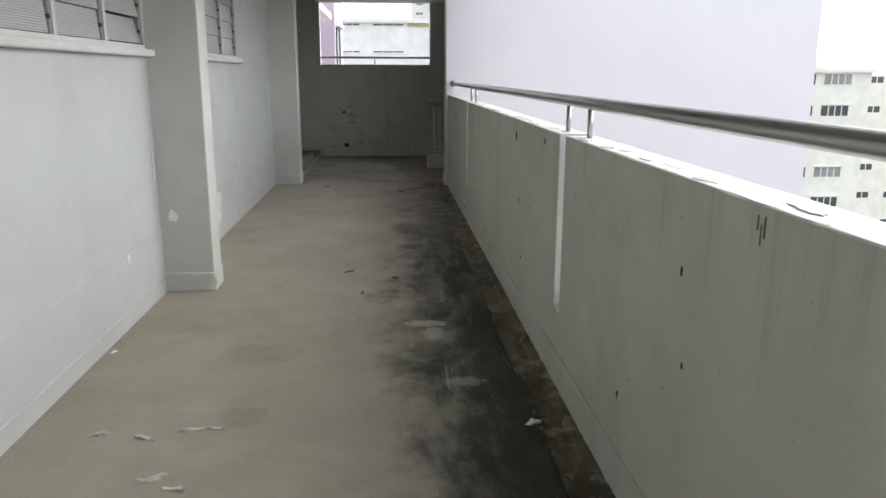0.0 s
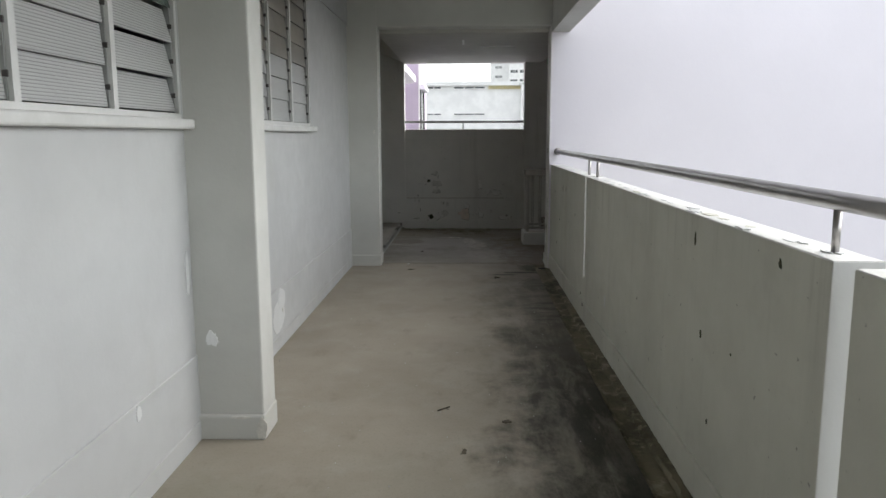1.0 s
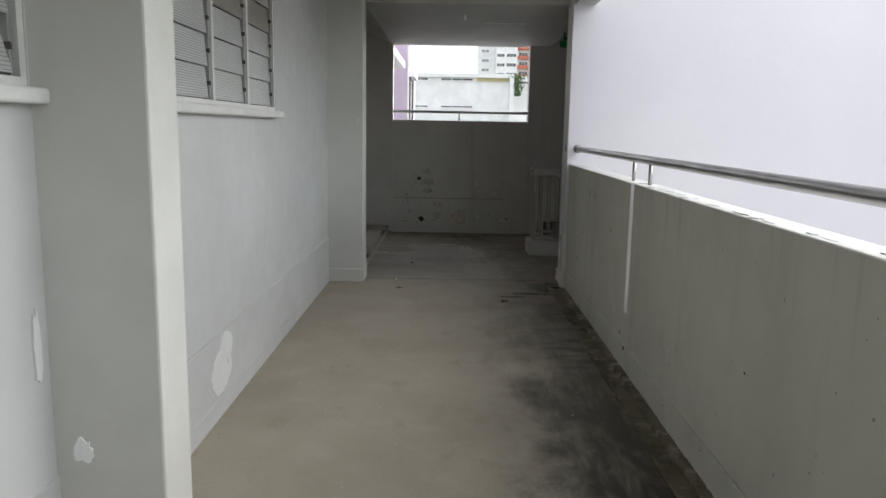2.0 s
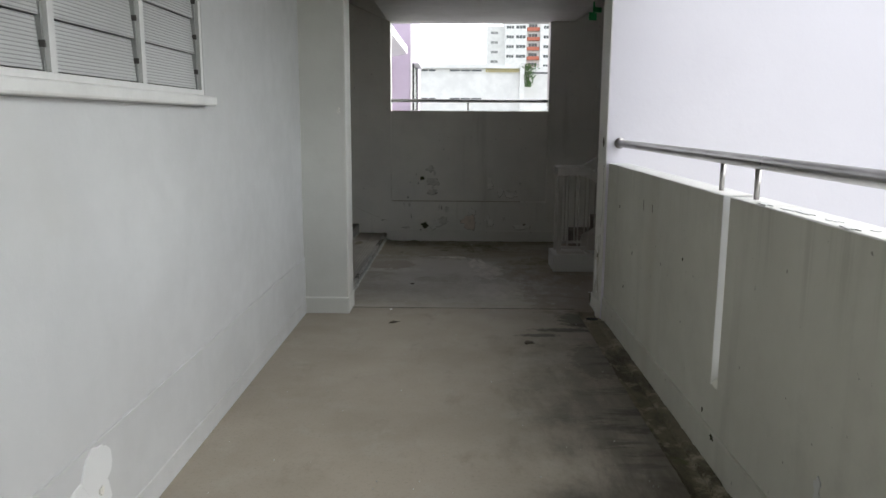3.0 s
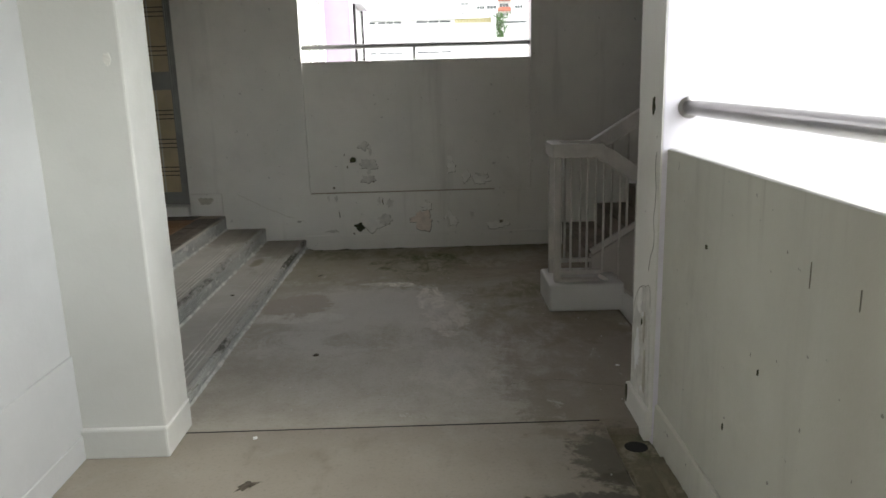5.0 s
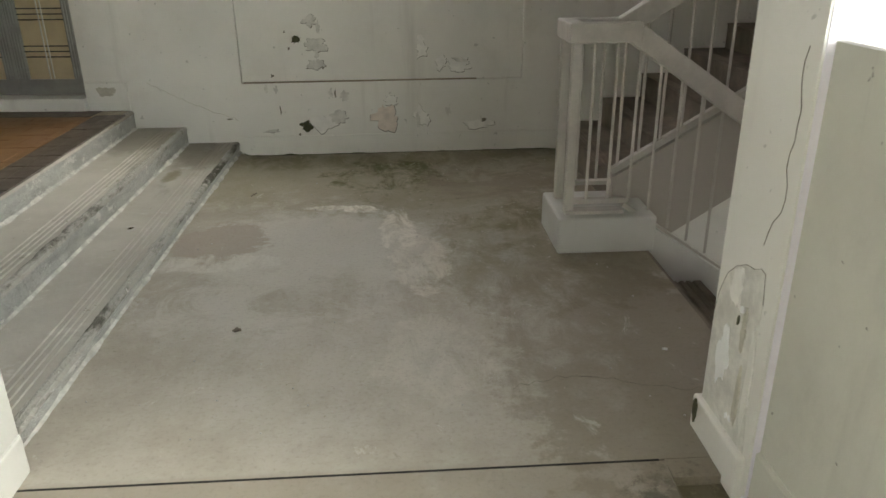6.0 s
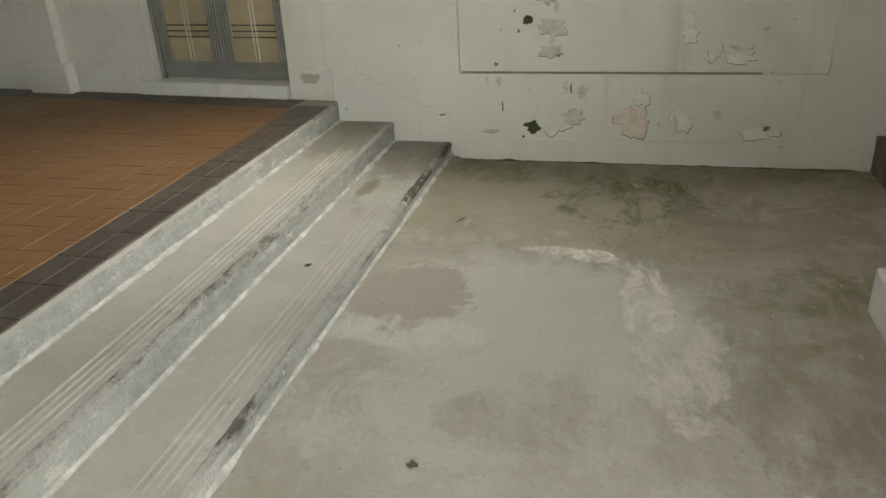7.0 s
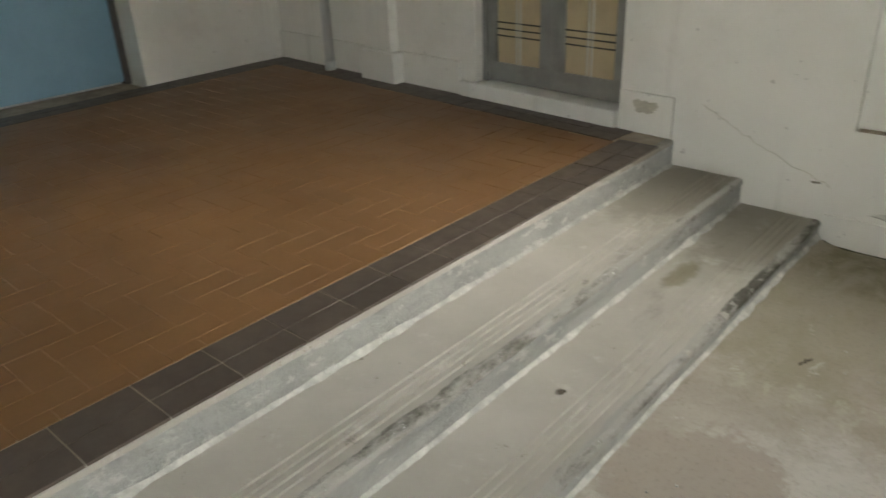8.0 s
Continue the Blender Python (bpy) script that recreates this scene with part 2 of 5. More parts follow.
    scuff = n.ramp(n.noise(13.0, 9, 0.8, stretch=(1.0, 0.45, 1), warp=0.5, offset=(1, 2, 8)), 0.54, 0.63)
    for spot, size, k, colour, tex in (
        ((0.10, 12.25, 0), (2.2, 0.70, 1), 0.6, (0.275, 0.248, 0.172), None),
        ((-0.80, 12.1, 0), (0.35, 0.55, 1), 0.5, (0.27, 0.25, 0.17), smear),
        ((0.45, 11.35, 0), (0.5, 0.6, 1), 0.55, (0.24, 0.22, 0.145), None),
        ((0.55, 11.6, 0), (0.75, 0.95, 1), 0.6, (0.25, 0.232, 0.155), film),
        ((0.15, 12.55, 0), (1.6, 0.22, 1), 0.7, (0.17, 0.16, 0.09), smear),
        ((0.06, 12.12, 0), (0.36, 0.34, 1), 1.0, (0.10, 0.10, 0.035), smear),
        ((0.20, 11.72, 0), (0.30, 0.28, 1), 0.7, (0.15, 0.145, 0.075), scuff),
        ((0.50, 12.35, 0), (0.40, 0.18, 1), 0.6, (0.40, 0.385, 0.29), scuff),
        ((0.75, 12.0, 0), (0.5, 0.6, 1), 0.55, (0.22, 0.185, 0.145), film),
        ((0.66, 11.05, 0), (0.30, 0.45, 1), 0.8, (0.15, 0.14, 0.07), smear),
        ((0.40, 11.12, 0), (0.28, 0.35, 1), 0.8, (0.18, 0.17, 0.095), scuff),
        ((0.75, 10.6, 0), (0.5, 0.35, 1), 0.6, (0.20, 0.18, 0.115), None),
        ((0.88, 9.95, 0), (0.45, 0.8, 1), 0.6, (0.21, 0.18, 0.135), None),
        ((-0.28, 10.98, 0), (0.55, 0.42, 1), 0.8, (0.50, 0.485, 0.435), None),
        ((-0.45, 10.55, 0), (0.60, 0.40, 1), 0.75, (0.49, 0.475, 0.43), film),
        ((0.0, 10.4, 0), (0.8, 0.9, 1), 0.5, (0.46, 0.44, 0.395), smear),
        ((-0.72, 11.05, 0), (0.21, 0.24, 1), 0.85, (0.345, 0.30, 0.25), None),
        ((-0.72, 11.42, 0), (0.28, 0.09, 1), 0.75, (0.20, 0.19, 0.115), scuff),
        ((-0.55, 11.50, 0), (0.30, 0.14, 1), 0.6, (0.44, 0.43, 0.34), scuff),
        ((-0.66, 10.80, 0), (0.32, 0.09, 1), 0.9, (0.55, 0.54, 0.49), grit),
        ((0.10, 11.14, 0), (0.09, 0.26, 1), 0.9, (0.66, 0.63, 0.56), grit),
        ((0.20, 10.75, 0), (0.12, 0.30, 1), 0.75, (0.60, 0.57, 0.50), grit),
        ((0.22, 9.95, 0), (0.20, 0.28, 1), 0.5, (0.54, 0.51, 0.45), grit),
        ((-0.10, 11.46, 0), (0.09, 0.06, 1), 0.95, (0.74, 0.71, 0.63), grit),
        ((-0.26, 11.50, 0), (0.12, 0.04, 1), 0.85, (0.68, 0.66, 0.59), grit),
    ):
        f = n.math("MULTIPLY", n.blob(spot, size, 0.9, 6.0, 0.55 if size[0] > 0.5 else 0.25), k)
        c = n.mix(n.math("MULTIPLY", f, tex) if tex else f, c, colour)
    fleck = n.ramp(n.noise(19.0, 6, 0.8, stretch=(1, 0.6, 1), warp=0.5, offset=(4, 4, 4)), 0.64, 0.69, 0.0, 0.6)
    c = n.mix(n.math("MULTIPLY", fleck, land), c, (0.24, 0.225, 0.165))
    chalk = n.ramp(n.noise(10.0, 10, 0.8, stretch=(1, 0.6, 1), warp=0.7, offset=(9, 4, 1)), 0.60, 0.66, 0.0, 0.5)
    c = n.mix(n.math("MULTIPLY", chalk, land), c, (0.58, 0.56, 0.50))
    grain = n.noise(70.0, 4, 0.7)
    c = n.mix(n.math("MULTIPLY", n.ramp(grain, 0.5, 0.75), 0.3), c, (0.13, 0.115, 0.09))
    n.bump(n.math("ADD", n.noise(5.0, 4), n.math("MULTIPLY", grain, 0.25)), 0.3, 0.01)
    return n.done(c, n.ramp(n.noise(3.0, 5), 0.3, 0.7, 0.68, 0.92))


def gutter_material():
    n = Nodes("mossy_gutter_cement")
    c = n.mix(n.ramp(n.noise(4.0, 6, 0.7, stretch=(1, 0.4, 1)), 0.4, 0.65), (0.20, 0.178, 0.12), (0.07, 0.063, 0.038))
    c = n.mix(n.ramp(n.noise(9.0, 6, 0.7, offset=(3, 3, 3)), 0.5, 0.66), c, (0.34, 0.31, 0.23))
    c = n.mix(n.ramp(n.noise(6.0, 4, 0.7, offset=(8, 1, 3)), 0.58, 0.7, 0, 0.8), c, (0.11, 0.12, 0.045))
    n.bump(n.noise(25.0, 6, 0.7), 0.7, 0.015)
    return n.done(c, 0.8)


def step_material():
    n = Nodes("worn_step_cement")
    c = n.mix(n.ramp(n.noise(2.0, 5, 0.6), 0.35, 0.65), (0.435, 0.415, 0.37), (0.37, 0.352, 0.31))
    c = n.mix(n.ramp(n.noise(7.0, 6, 0.7, offset=(2, 8, 1)), 0.56, 0.72, 0, 0.6), c, (0.54, 0.53, 0.49))
    c = n.mix(n.ramp(n.noise(9.0, 8, 0.75, offset=(8, 2, 3)), 0.63, 0.68, 0, 0.75), c, (0.20, 0.185, 0.155))
    c = n.mix(n.ramp(n.noise(3.2, 6, 0.7, stretch=(1, 0.35, 1), offset=(5, 2, 7)), 0.58, 0.76, 0, 0.6), c, (0.15, 0.145, 0.125))
    for spot, size, k, colour in (
        ((-1.10, 12.45, 0.1), (0.2, 0.4, 0.3), 0.5, (0.17, 0.155, 0.11)),
        ((-1.45, 12.45, 0.2), (0.2, 0.4, 0.3), 0.5, (0.17, 0.155, 0.11)),
        ((-1.14, 11.10, 0.07), (0.010, 0.014, 0.1), 0.7, (0.05, 0.04, 0.03)),
        ((-1.18, 11.95, 0.07), (0.04, 0.12, 0.1), 0.6, (0.15, 0.14, 0.06)),
    ):
        c = n.mix(n.math("MULTIPLY", n.blob(spot, size, 0.7, 9.0, 0.7), k), c, colour)
    grain = n.noise(80.0, 4, 0.7)
    n.bump(n.math("ADD", n.noise(8.0, 4), n.math("MULTIPLY", grain, 0.3)), 0.35, 0.008)
    return n.done(c, 0.82)


def riser_material():
    n = Nodes("grey_worn_riser")
    c = n.mix(n.ramp(n.noise(5.0, 6, 0.7, stretch=(1, 0.6, 1)), 0.4, 0.62), (0.41, 0.415, 0.39), (0.33, 0.335, 0.318))
    c = n.mix(n.ramp(n.noise(14.0, 8, 0.75, stretch=(1, 0.5, 1), offset=(2, 4, 1)), 0.55, 0.62), c, (0.54, 0.54, 0.505))
    c = n.mix(n.ramp(n.noise(6.0, 8, 0.75, stretch=(1, 0.4, 1), offset=(6, 1, 1)), 0.57, 0.66, 0, 0.7), c, (0.22, 0.215, 0.19))
    c = n.mix(n.ramp(n.noise(2.2, 4, 0.6, stretch=(1, 0.5, 1), offset=(3, 9, 1)), 0.5, 0.7, 0, 0.5), c, (0.33, 0.345, 0.345))
    n.bump(n.noise(22.0, 7, 0.75), 0.9, 0.018)
    return n.done(c, 0.88)


def nosing_material():
    n = Nodes("dark_worn_nosing")
    c = n.mix(n.ramp(n.noise(3.0, 8, 0.75, stretch=(1, 0.35, 1)), 0.42, 0.53), (0.09, 0.087, 0.07), (0.37, 0.362, 0.33))
    c = n.mix(n.ramp(n.noise(11.0, 8, 0.8, stretch=(1, 0.5, 1), offset=(2, 4, 1)), 0.57, 0.63), c, (0.40, 0.395, 0.365))
    c = n.mix(n.ramp(n.noise(23.0, 6, 0.8, stretch=(1, 0.8, 1), offset=(7, 4, 1)), 0.62, 0.67), c, (0.72, 0.715, 0.68))
    n.bump(n.noise(40.0, 5, 0.7), 0.9, 0.012)
    return n.done(c, 0.85)


def ribbed_material(name, base, transmit, rough):
    """Reeded louvre glass with level ribs."""
    n = Nodes(name)
    z = n.math("FRACT", n.math("MULTIPLY", n.axis(2), 92.0))
    rib = n.ramp(z, 0.0, 0.35, 0.0, 1.0)
    c = n.mix(rib, shade(base, 0.45), base)
    c = n.mix(n.ramp(n.noise(3.0, 4), 0.4, 0.7, 0, 0.4), c, shade(base, 0.85))
    n.bump(rib, 0.5, 0.003)
    n.b.inputs["Transmission Weight"].default_value = transmit
    return n.done(c, rough)


def glass_material(name, tint, rough, transmit=1.0):
    n = Nodes(name)
    n.b.inputs["Transmission Weight"].default_value = transmit
    n.b.inputs["IOR"].default_value = 1.45
    c = n.mix(n.ramp(n.noise(5.0, 4), 0.4, 0.7), tint, shade(tint, 0.85))
    return n.done(c, rough)


M["floor"], M["gutter"], M["step"], M["riser"] = floor_material(), gutter_material(), step_material(), riser_material()
M["nosing"] = nosing_material()
M["ribbed"] = ribbed_material("white_reeded_glass", (0.47, 0.48, 0.475), 0.12, 0.4)
M["smoked"] = glass_material("brown_grey_film_glass", (0.36, 0.34, 0.30), 0.3, 0.35)
M["greenglass"] = glass_material("dark_green_glass", (0.14, 0.19, 0.17), 0.2, 0.4)
M["amber"] = glass_material("amber_frosted_glass", (0.60, 0.50, 0.32), 0.4, 0.25)
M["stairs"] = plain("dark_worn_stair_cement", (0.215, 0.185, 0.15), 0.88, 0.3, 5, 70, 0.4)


# ---- mesh helpers ----
def cuboid(bm, x0, x1, y0, y1, z0, z1, bevel=0.0, m=None):
    r = bmesh.ops.create_cube(bm, size=1)["verts"]
    t = Matrix.LocRotScale(((x0 + x1) / 2, (y0 + y1) / 2, (z0 + z1) / 2), None, (x1 - x0, y1 - y0, z1 - z0))
    bmesh.ops.transform(bm, matrix=t, verts=r)
    if bevel:
        edges = list({e for v in r for e in v.link_edges})
        out = bmesh.ops.bevel(bm, geom=edges, offset=bevel, segments=2, affect="EDGES", profile=0.5)
        r = list({v for f in out["faces"] for v in f.verts} | {v for v in r if v.is_valid})
    if m is not None:
        bmesh.ops.transform(bm, matrix=m, verts=r)
    return r


def boxes(*rows, bevel=0.0):
    bm = bmesh.new()
    for row in rows:
        cuboid(bm, *row, bevel=bevel)
    return bm


def prism(outline, a, b, axis="y"):
    """A closed outline in x and z drawn out along y, or in y and z drawn out along x."""
    bm = bmesh.new()
    put = (lambda p, d: (p[0], d, p[1])) if axis == "y" else (lambda p, d: (d, p[0], p[1]))
    one = [bm.verts.new(put(p, a)) for p in outline]
    two = [bm.verts.new(put(p, b)) for p in outline]
    bm.faces.new(one)
    bm.faces.new(two[::-1])
    for k in range(len(one)):
        bm.faces.new((one[k], two[k], two[k - 1], one[k - 1]))
    bmesh.ops.recalc_face_normals(bm, faces=bm.faces)
    return bm


def rod(bm, a, b, r, sides=12, caps=True):
    a, b = Vector(a), Vector(b)
    m = Matrix.Translation((a + b) / 2) @ (b - a).to_track_quat("Z", "Y").to_matrix().to_4x4()
    out = bmesh.ops.create_cone(bm, cap_ends=caps, segments=sides, radius1=r, radius2=r, depth=(b - a).length, matrix=m)
    return out["verts"]


def bar(bm, a, b, wide, high, bevel=0.0):
    """A flat bar from a to b; its width lies level."""
    a, b = Vector(a), Vector(b)
    d = (b - a).normalized()
    side = d.cross(Vector((0, 0, 1)))
    side = side.normalized() if side.length > 1e-6 else Vector((1, 0, 0))
    up = side.cross(d)
    m = Matrix((side, d, up)).transposed().to_4x4()
    m.translation = (a + b) / 2
    n = (b - a).length / 2
    return cuboid(bm, -wide / 2, wide / 2, -n, n, -high / 2, high / 2, bevel, m)


def mesh_of(name, bm, material, smooth=False):
    me = bpy.data.meshes.new(name)
    if smooth:
        for f in bm.faces:
            f.smooth = True
    bm.to_mesh(me)
    bm.free()
    me.materials.append(M[material])
    return me


def part(name, bm, material, parent=None, label="", smooth=False):
    ob = new(name, mesh_of(name, bm, material, smooth))
    ob.parent = parent
    return tagged(ob, label)


def structure(name, bm, material, label, category, smooth=False):
    return tagged(part(name, bm, material, smooth=smooth), label, category, kind="structure")


def holder(name, label, category, group="", kind="", at=(0, 0, 0)):
    ob = new(name)
    ob.location = at
    ob.empty_display_size = 0.1
    return tagged(ob, label, category, group, kind)


def ragged(seed, rx, ry, lift, steps=34, wild=0.3):
    """A thin flake with a torn outline, in its own x and y, lift thick."""
    bm = bmesh.new()
    low, top = [], []
    for k in range(steps):
        a = 2 * math.pi * k / steps
        d = Vector((math.cos(a), math.sin(a), seed * 0.37))
        r = 1 + wild * (1.5 * noise.noise(d * 1.2) + 0.9 * noise.noise(d * 3.1) + 0.55 * noise.noise(d * 8.0))
        x, y = rx * r * math.cos(a), ry * r * math.sin(a)
        low.append(bm.verts.new((x, y, -0.004)))
        top.append(bm.verts.new((x * 0.96, y * 0.96, lift)))
    bm.faces.new(top)
    for k in range(steps):
        bm.faces.new((low[k - 1], low[k], top[k], top[k - 1]))
    return bm


def flake(name, parent, material, seed, place, facing, rx, ry, label="", lift=0.0025, wild=0.3):
    """A patch of lost or mended paint on a wall; facing is the way the wall looks."""
    bm = ragged(seed, rx, ry, lift, wild=wild)
    turns = {"+x": pose(*place, 90, 0, 90), "-x": pose(*place, 90, 0, -90), "-y": pose(*place, 90, 0, 0), "+z": pose(*place)}
    bm.transform(turns[facing])
    return part(name, bm, material, parent, label)


# ---- corridor: floor, gutter, walls ----
def rough_strip(x0, x1, y0, y1, z0, z1, step, wob, seed):
    """A long slab whose long upper edges are worn uneven."""
    rnd = random.Random(seed)
    bm = bmesh.new()
    n = max(2, int((y1 - y0) / step))
    rings = []
    for k in range(n + 1):
        y = y0 + (y1 - y0) * k / n
        a, b, c = rnd.uniform(-wob, wob), rnd.uniform(-wob, wob), rnd.uniform(-wob, wob) * 0.5
        rings.append([bm.verts.new(p) for p in ((x0, y, z0), (x1, y, z0), (x1 + a * 0.3, y, z1 - wob + c), (x1 - wob + a, y, z1), (x0 + wob + b, y, z1), (x0 + b * 0.3, y, z1 - wob + c))])
    for p, q in zip(rings, rings[1:]):
        for k in range(6):
            bm.faces.new((p[k - 1], p[k], q[k], q[k - 1]))
    bm.faces.new(rings[0])
    bm.faces.new(rings[-1][::-1])
    bmesh.ops.recalc_face_normals(bm, faces=bm.faces)
    return bm


structure("floor", rough_strip(-1.35, 0.80, -5, 9.366, -0.2, 0, 0.07, 0.006, 3), "floor", "worn brown-grey cement corridor floor with black damp stains", "floor")
def dip(x, y):
    """How far the landing floor falls towards the far wall."""
    a, b = min(1, max(0, (y - 11.4) / 1.2)), min(1, max(0, (x + 0.945) / 0.07))
    return 0.032 * a * a * (3 - 2 * a) * b


def landing_floor():
    bm = boxes((0.8, 0.96, 9.30, 9.373, -0.2, -0.002), (-1.35, 1.2, 9.373, 12.75, -0.2, -0.05))
    rows = []
    for i in range(35):
        x = -1.35 + 2.55 * i / 34
        line = [bm.verts.new((x, 9.373 + 3.377 * j / 44, -dip(x, 9.373 + 3.377 * j / 44) + 0.0012 * noise.noise(Vector((x * 3, j * 0.3, 1))) * (0 < j))) for j in range(45)]
        rows.append(line)
    for p, q in zip(rows, rows[1:]):
        for j in range(44):
            bm.faces.new((p[j], q[j], q[j + 1], p[j + 1]))
    for line, flip in ((rows[-1], False), ([w[0] for w in rows], False)):
        under = [bm.verts.new((v.co.x, v.co.y, -0.06)) for v in line]
        for j in range(len(line) - 1):
            bm.faces.new((line[j], under[j], under[j + 1], line[j + 1]))
    return bm


structure("floor_landing", landing_floor(), "floor", "worn cement landing floor with chalky scoured patches and moss", "floor")
structure("floor_joint", rough_strip(-0.878, 0.785, 9.3668, 9.3728, -0.05, 0.0012, 0.002, 0.0006, 12), "dark", "narrow black joint between corridor floor and landing floor", "joint")
gutter = structure("gutter", rough_strip(0.795, 0.97, -5, 9.30, -0.2, -0.03, 0.05, 0.006, 5), "gutter", "mossy wet cement gutter at the foot of the parapet", "gutter")
part("mortar_ridge", rough_strip(0.905, 0.966, -5, 9.08, -0.06, -0.008, 0.035, 0.011, 6), "gutter", gutter, "crumbling mossy mortar ridge")
part("mortar_lip", rough_strip(0.803, 0.822, -5, 9.0, -0.06, -0.012, 0.04, 0.006, 7), "gutter", gutter)
# A flat black disc stands in for the shade inside the drain.
bm = bmesh.new()
rod(bm, (0.885, 9.19, -0.06), (0.885, 9.19, -0.026), 0.044, 18)
part("drain_shade_disc", bm, "dark", gutter, "flat black disc for the shade inside the drain")
bm = bmesh.new()
bmesh.ops.create_circle(bm, segments=20, radius=0.062, cap_ends=False)
inner = bmesh.ops.create_circle(bm, segments=20, radius=0.044, cap_ends=False)
bmesh.ops.bridge_loops(bm, edges=bm.edges)
bm.transform(pose(0.885, 9.19, -0.025))
part("drain_rim", bm, "gutter", gutter)

WX = -1.20          # face of the flat wall towards the corridor
SILL, HEAD = 1.487, 2.56
A0, A1, B0, B1 = 2.655, 4.492, 5.405, 7.245
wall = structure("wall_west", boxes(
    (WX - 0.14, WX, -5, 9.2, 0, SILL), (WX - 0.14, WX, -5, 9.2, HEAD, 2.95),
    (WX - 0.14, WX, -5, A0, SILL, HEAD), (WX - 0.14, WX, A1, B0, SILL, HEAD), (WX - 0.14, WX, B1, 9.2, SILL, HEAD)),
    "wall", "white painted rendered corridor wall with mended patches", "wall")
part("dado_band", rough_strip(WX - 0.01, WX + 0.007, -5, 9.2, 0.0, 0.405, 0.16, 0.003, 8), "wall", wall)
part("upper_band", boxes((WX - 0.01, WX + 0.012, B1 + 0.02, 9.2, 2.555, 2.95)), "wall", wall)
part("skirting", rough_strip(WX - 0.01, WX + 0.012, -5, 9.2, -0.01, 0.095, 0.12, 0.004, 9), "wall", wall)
for k, (y, z, ry, rz, mat_name) in enumerate((
    (5.98, 0.215, 0.16, 0.105, "mended"), (6.07, 0.32, 0.095, 0.075, "mended"), (3.86, 0.37, 0.022, 0.03, "mended"), (4.44, 0.80, 0.02, 0.09, "mended"),
    (5.25, 0.385, 0.018, 0.03, "mended"), (6.08, 0.245, 0.014, 0.016, "bare"))):
    flake("mended_patch", wall, mat_name, 20 + k, (WX + (0.0085 if z < 0.4 else 0.001) + (0.004 if mat_name == "bare" else 0.0008 * (k % 5)), y, z), "+x", ry, rz, wild=0.1 if ry > 0.05 else 0.28)

structure("wall_room_end", boxes((-5.0, WX - 0.14, 9.2, 9.45, 0, 2.95), (WX - 0.14, WX, 9.2, 9.45, 0, 2.95)), "pillar", "white painted end wall of the flat", "wall")
structure("wall_back", boxes((-5.15, 1.13, -5.15, -5, -0.2, 2.95)), "wall", "plain white wall closing the corridor", "wall")
structure("wall_outer_west", boxes((-5.15, -5.0, -5, 12.9, -0.2, 2.95)), "wall", "plain outer wall of the flat", "wall")
structure("floor_room", boxes((-5.0, -1.35, -5, 9.2, -0.2, 0)), "floor", "bare cement floor of the dark room behind the louvres", "floor")
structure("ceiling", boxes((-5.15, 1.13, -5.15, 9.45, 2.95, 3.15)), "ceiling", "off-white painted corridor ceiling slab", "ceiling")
structure("beam_cross", boxes((WX, 0.95, 9.2, 9.42, 2.535, 2.948), bevel=0.006), "pillar", "painted concrete cross beam with cracked lower edge", "beam")
structure("beam_edge", rough_strip(0.95, 1.13, -5, 9.215, 2.47, 2.948, 0.2, 0.004, 12), "pillar", "painted concrete edge beam with chipped lower corner", "beam")


def pillar(name, x0, x1, y0, y1, label):
    p = structure(name, boxes((x0, x1, y0, y1, 0, 2.948), bevel=0.008), "pillar", label, "pillar")
    s = boxes((x0 - 0.01, x1 + 0.007, y0 - 0.018, y1 + (0.004 if y1 < 9 else -0.002), -0.005, 0.118), bevel=0.009)
    part("skirting", s, "pillar", p)
    return p


p1 = pillar("pillar_1", WX - 0.02, -0.892, 4.50, 4.71, "white painted corridor pillar with a chipped skirting")
flake("mended_patch", p1, "filler", 41, (-1.123, 4.4995, 0.485), "-y", 0.028, 0.035)
flake("chip", p1, "bare", 42, (-0.90, 4.4815, 0.05), "-y", 0.025, 0.05, "chipped bare render")
flake("chip", p1, "bare", 43, (-1.0, 4.4815, 0.108), "-y", 0.05, 0.006)
p2 = pillar("pillar_2", WX - 0.02, -0.880, 9.198, 9.452, "white painted pillar at the stair landing")
flake("chip", p2, "bare", 44, (-0.93, 9.1975, 1.45), "-y", 0.012, 0.02)

# parapet with open joints, their cheeks coloured pale for the light from outside
SLOTS = ((-1.0, -0.89), (2.94, 3.05), (6.845, 6.925))
PX, PO, PZ = 0.967, 1.097, 1.094
rows, y = [], -5.0
for a, b in SLOTS:
    rows += [(PX, PO, y, a, -0.2, PZ), (PX, PO, a, b, -0.2, 0.315)]
    y = b
rows.append((PX, PO, y, 9.215, -0.2, PZ))
parapet = holder("parapet", "grey-white rendered parapet with stained face and flaking top", "parapet", kind="structure")
for row in rows:
    part("panel", boxes(row), "parapet", parapet)
for a, b in SLOTS:
    for y0, y1 in ((a, a + 0.003), (b - 0.003, b)):
        part("joint_cheek", boxes((PX + 0.001, PO - 0.001, y0, y1, 0.315, PZ + 0.001)), "slot", parapet, "cheek of the open joint, coloured pale for light from outside")
    part("joint_sill", prism([(PX + 0.002, 0.31), (PX + 0.002, 0.317), (PO - 0.05, 0.385), (PO - 0.002, 0.395), (PO - 0.002, 0.31)], a + 0.003, b - 0.003), "parapet", parapet)
y = -5.0
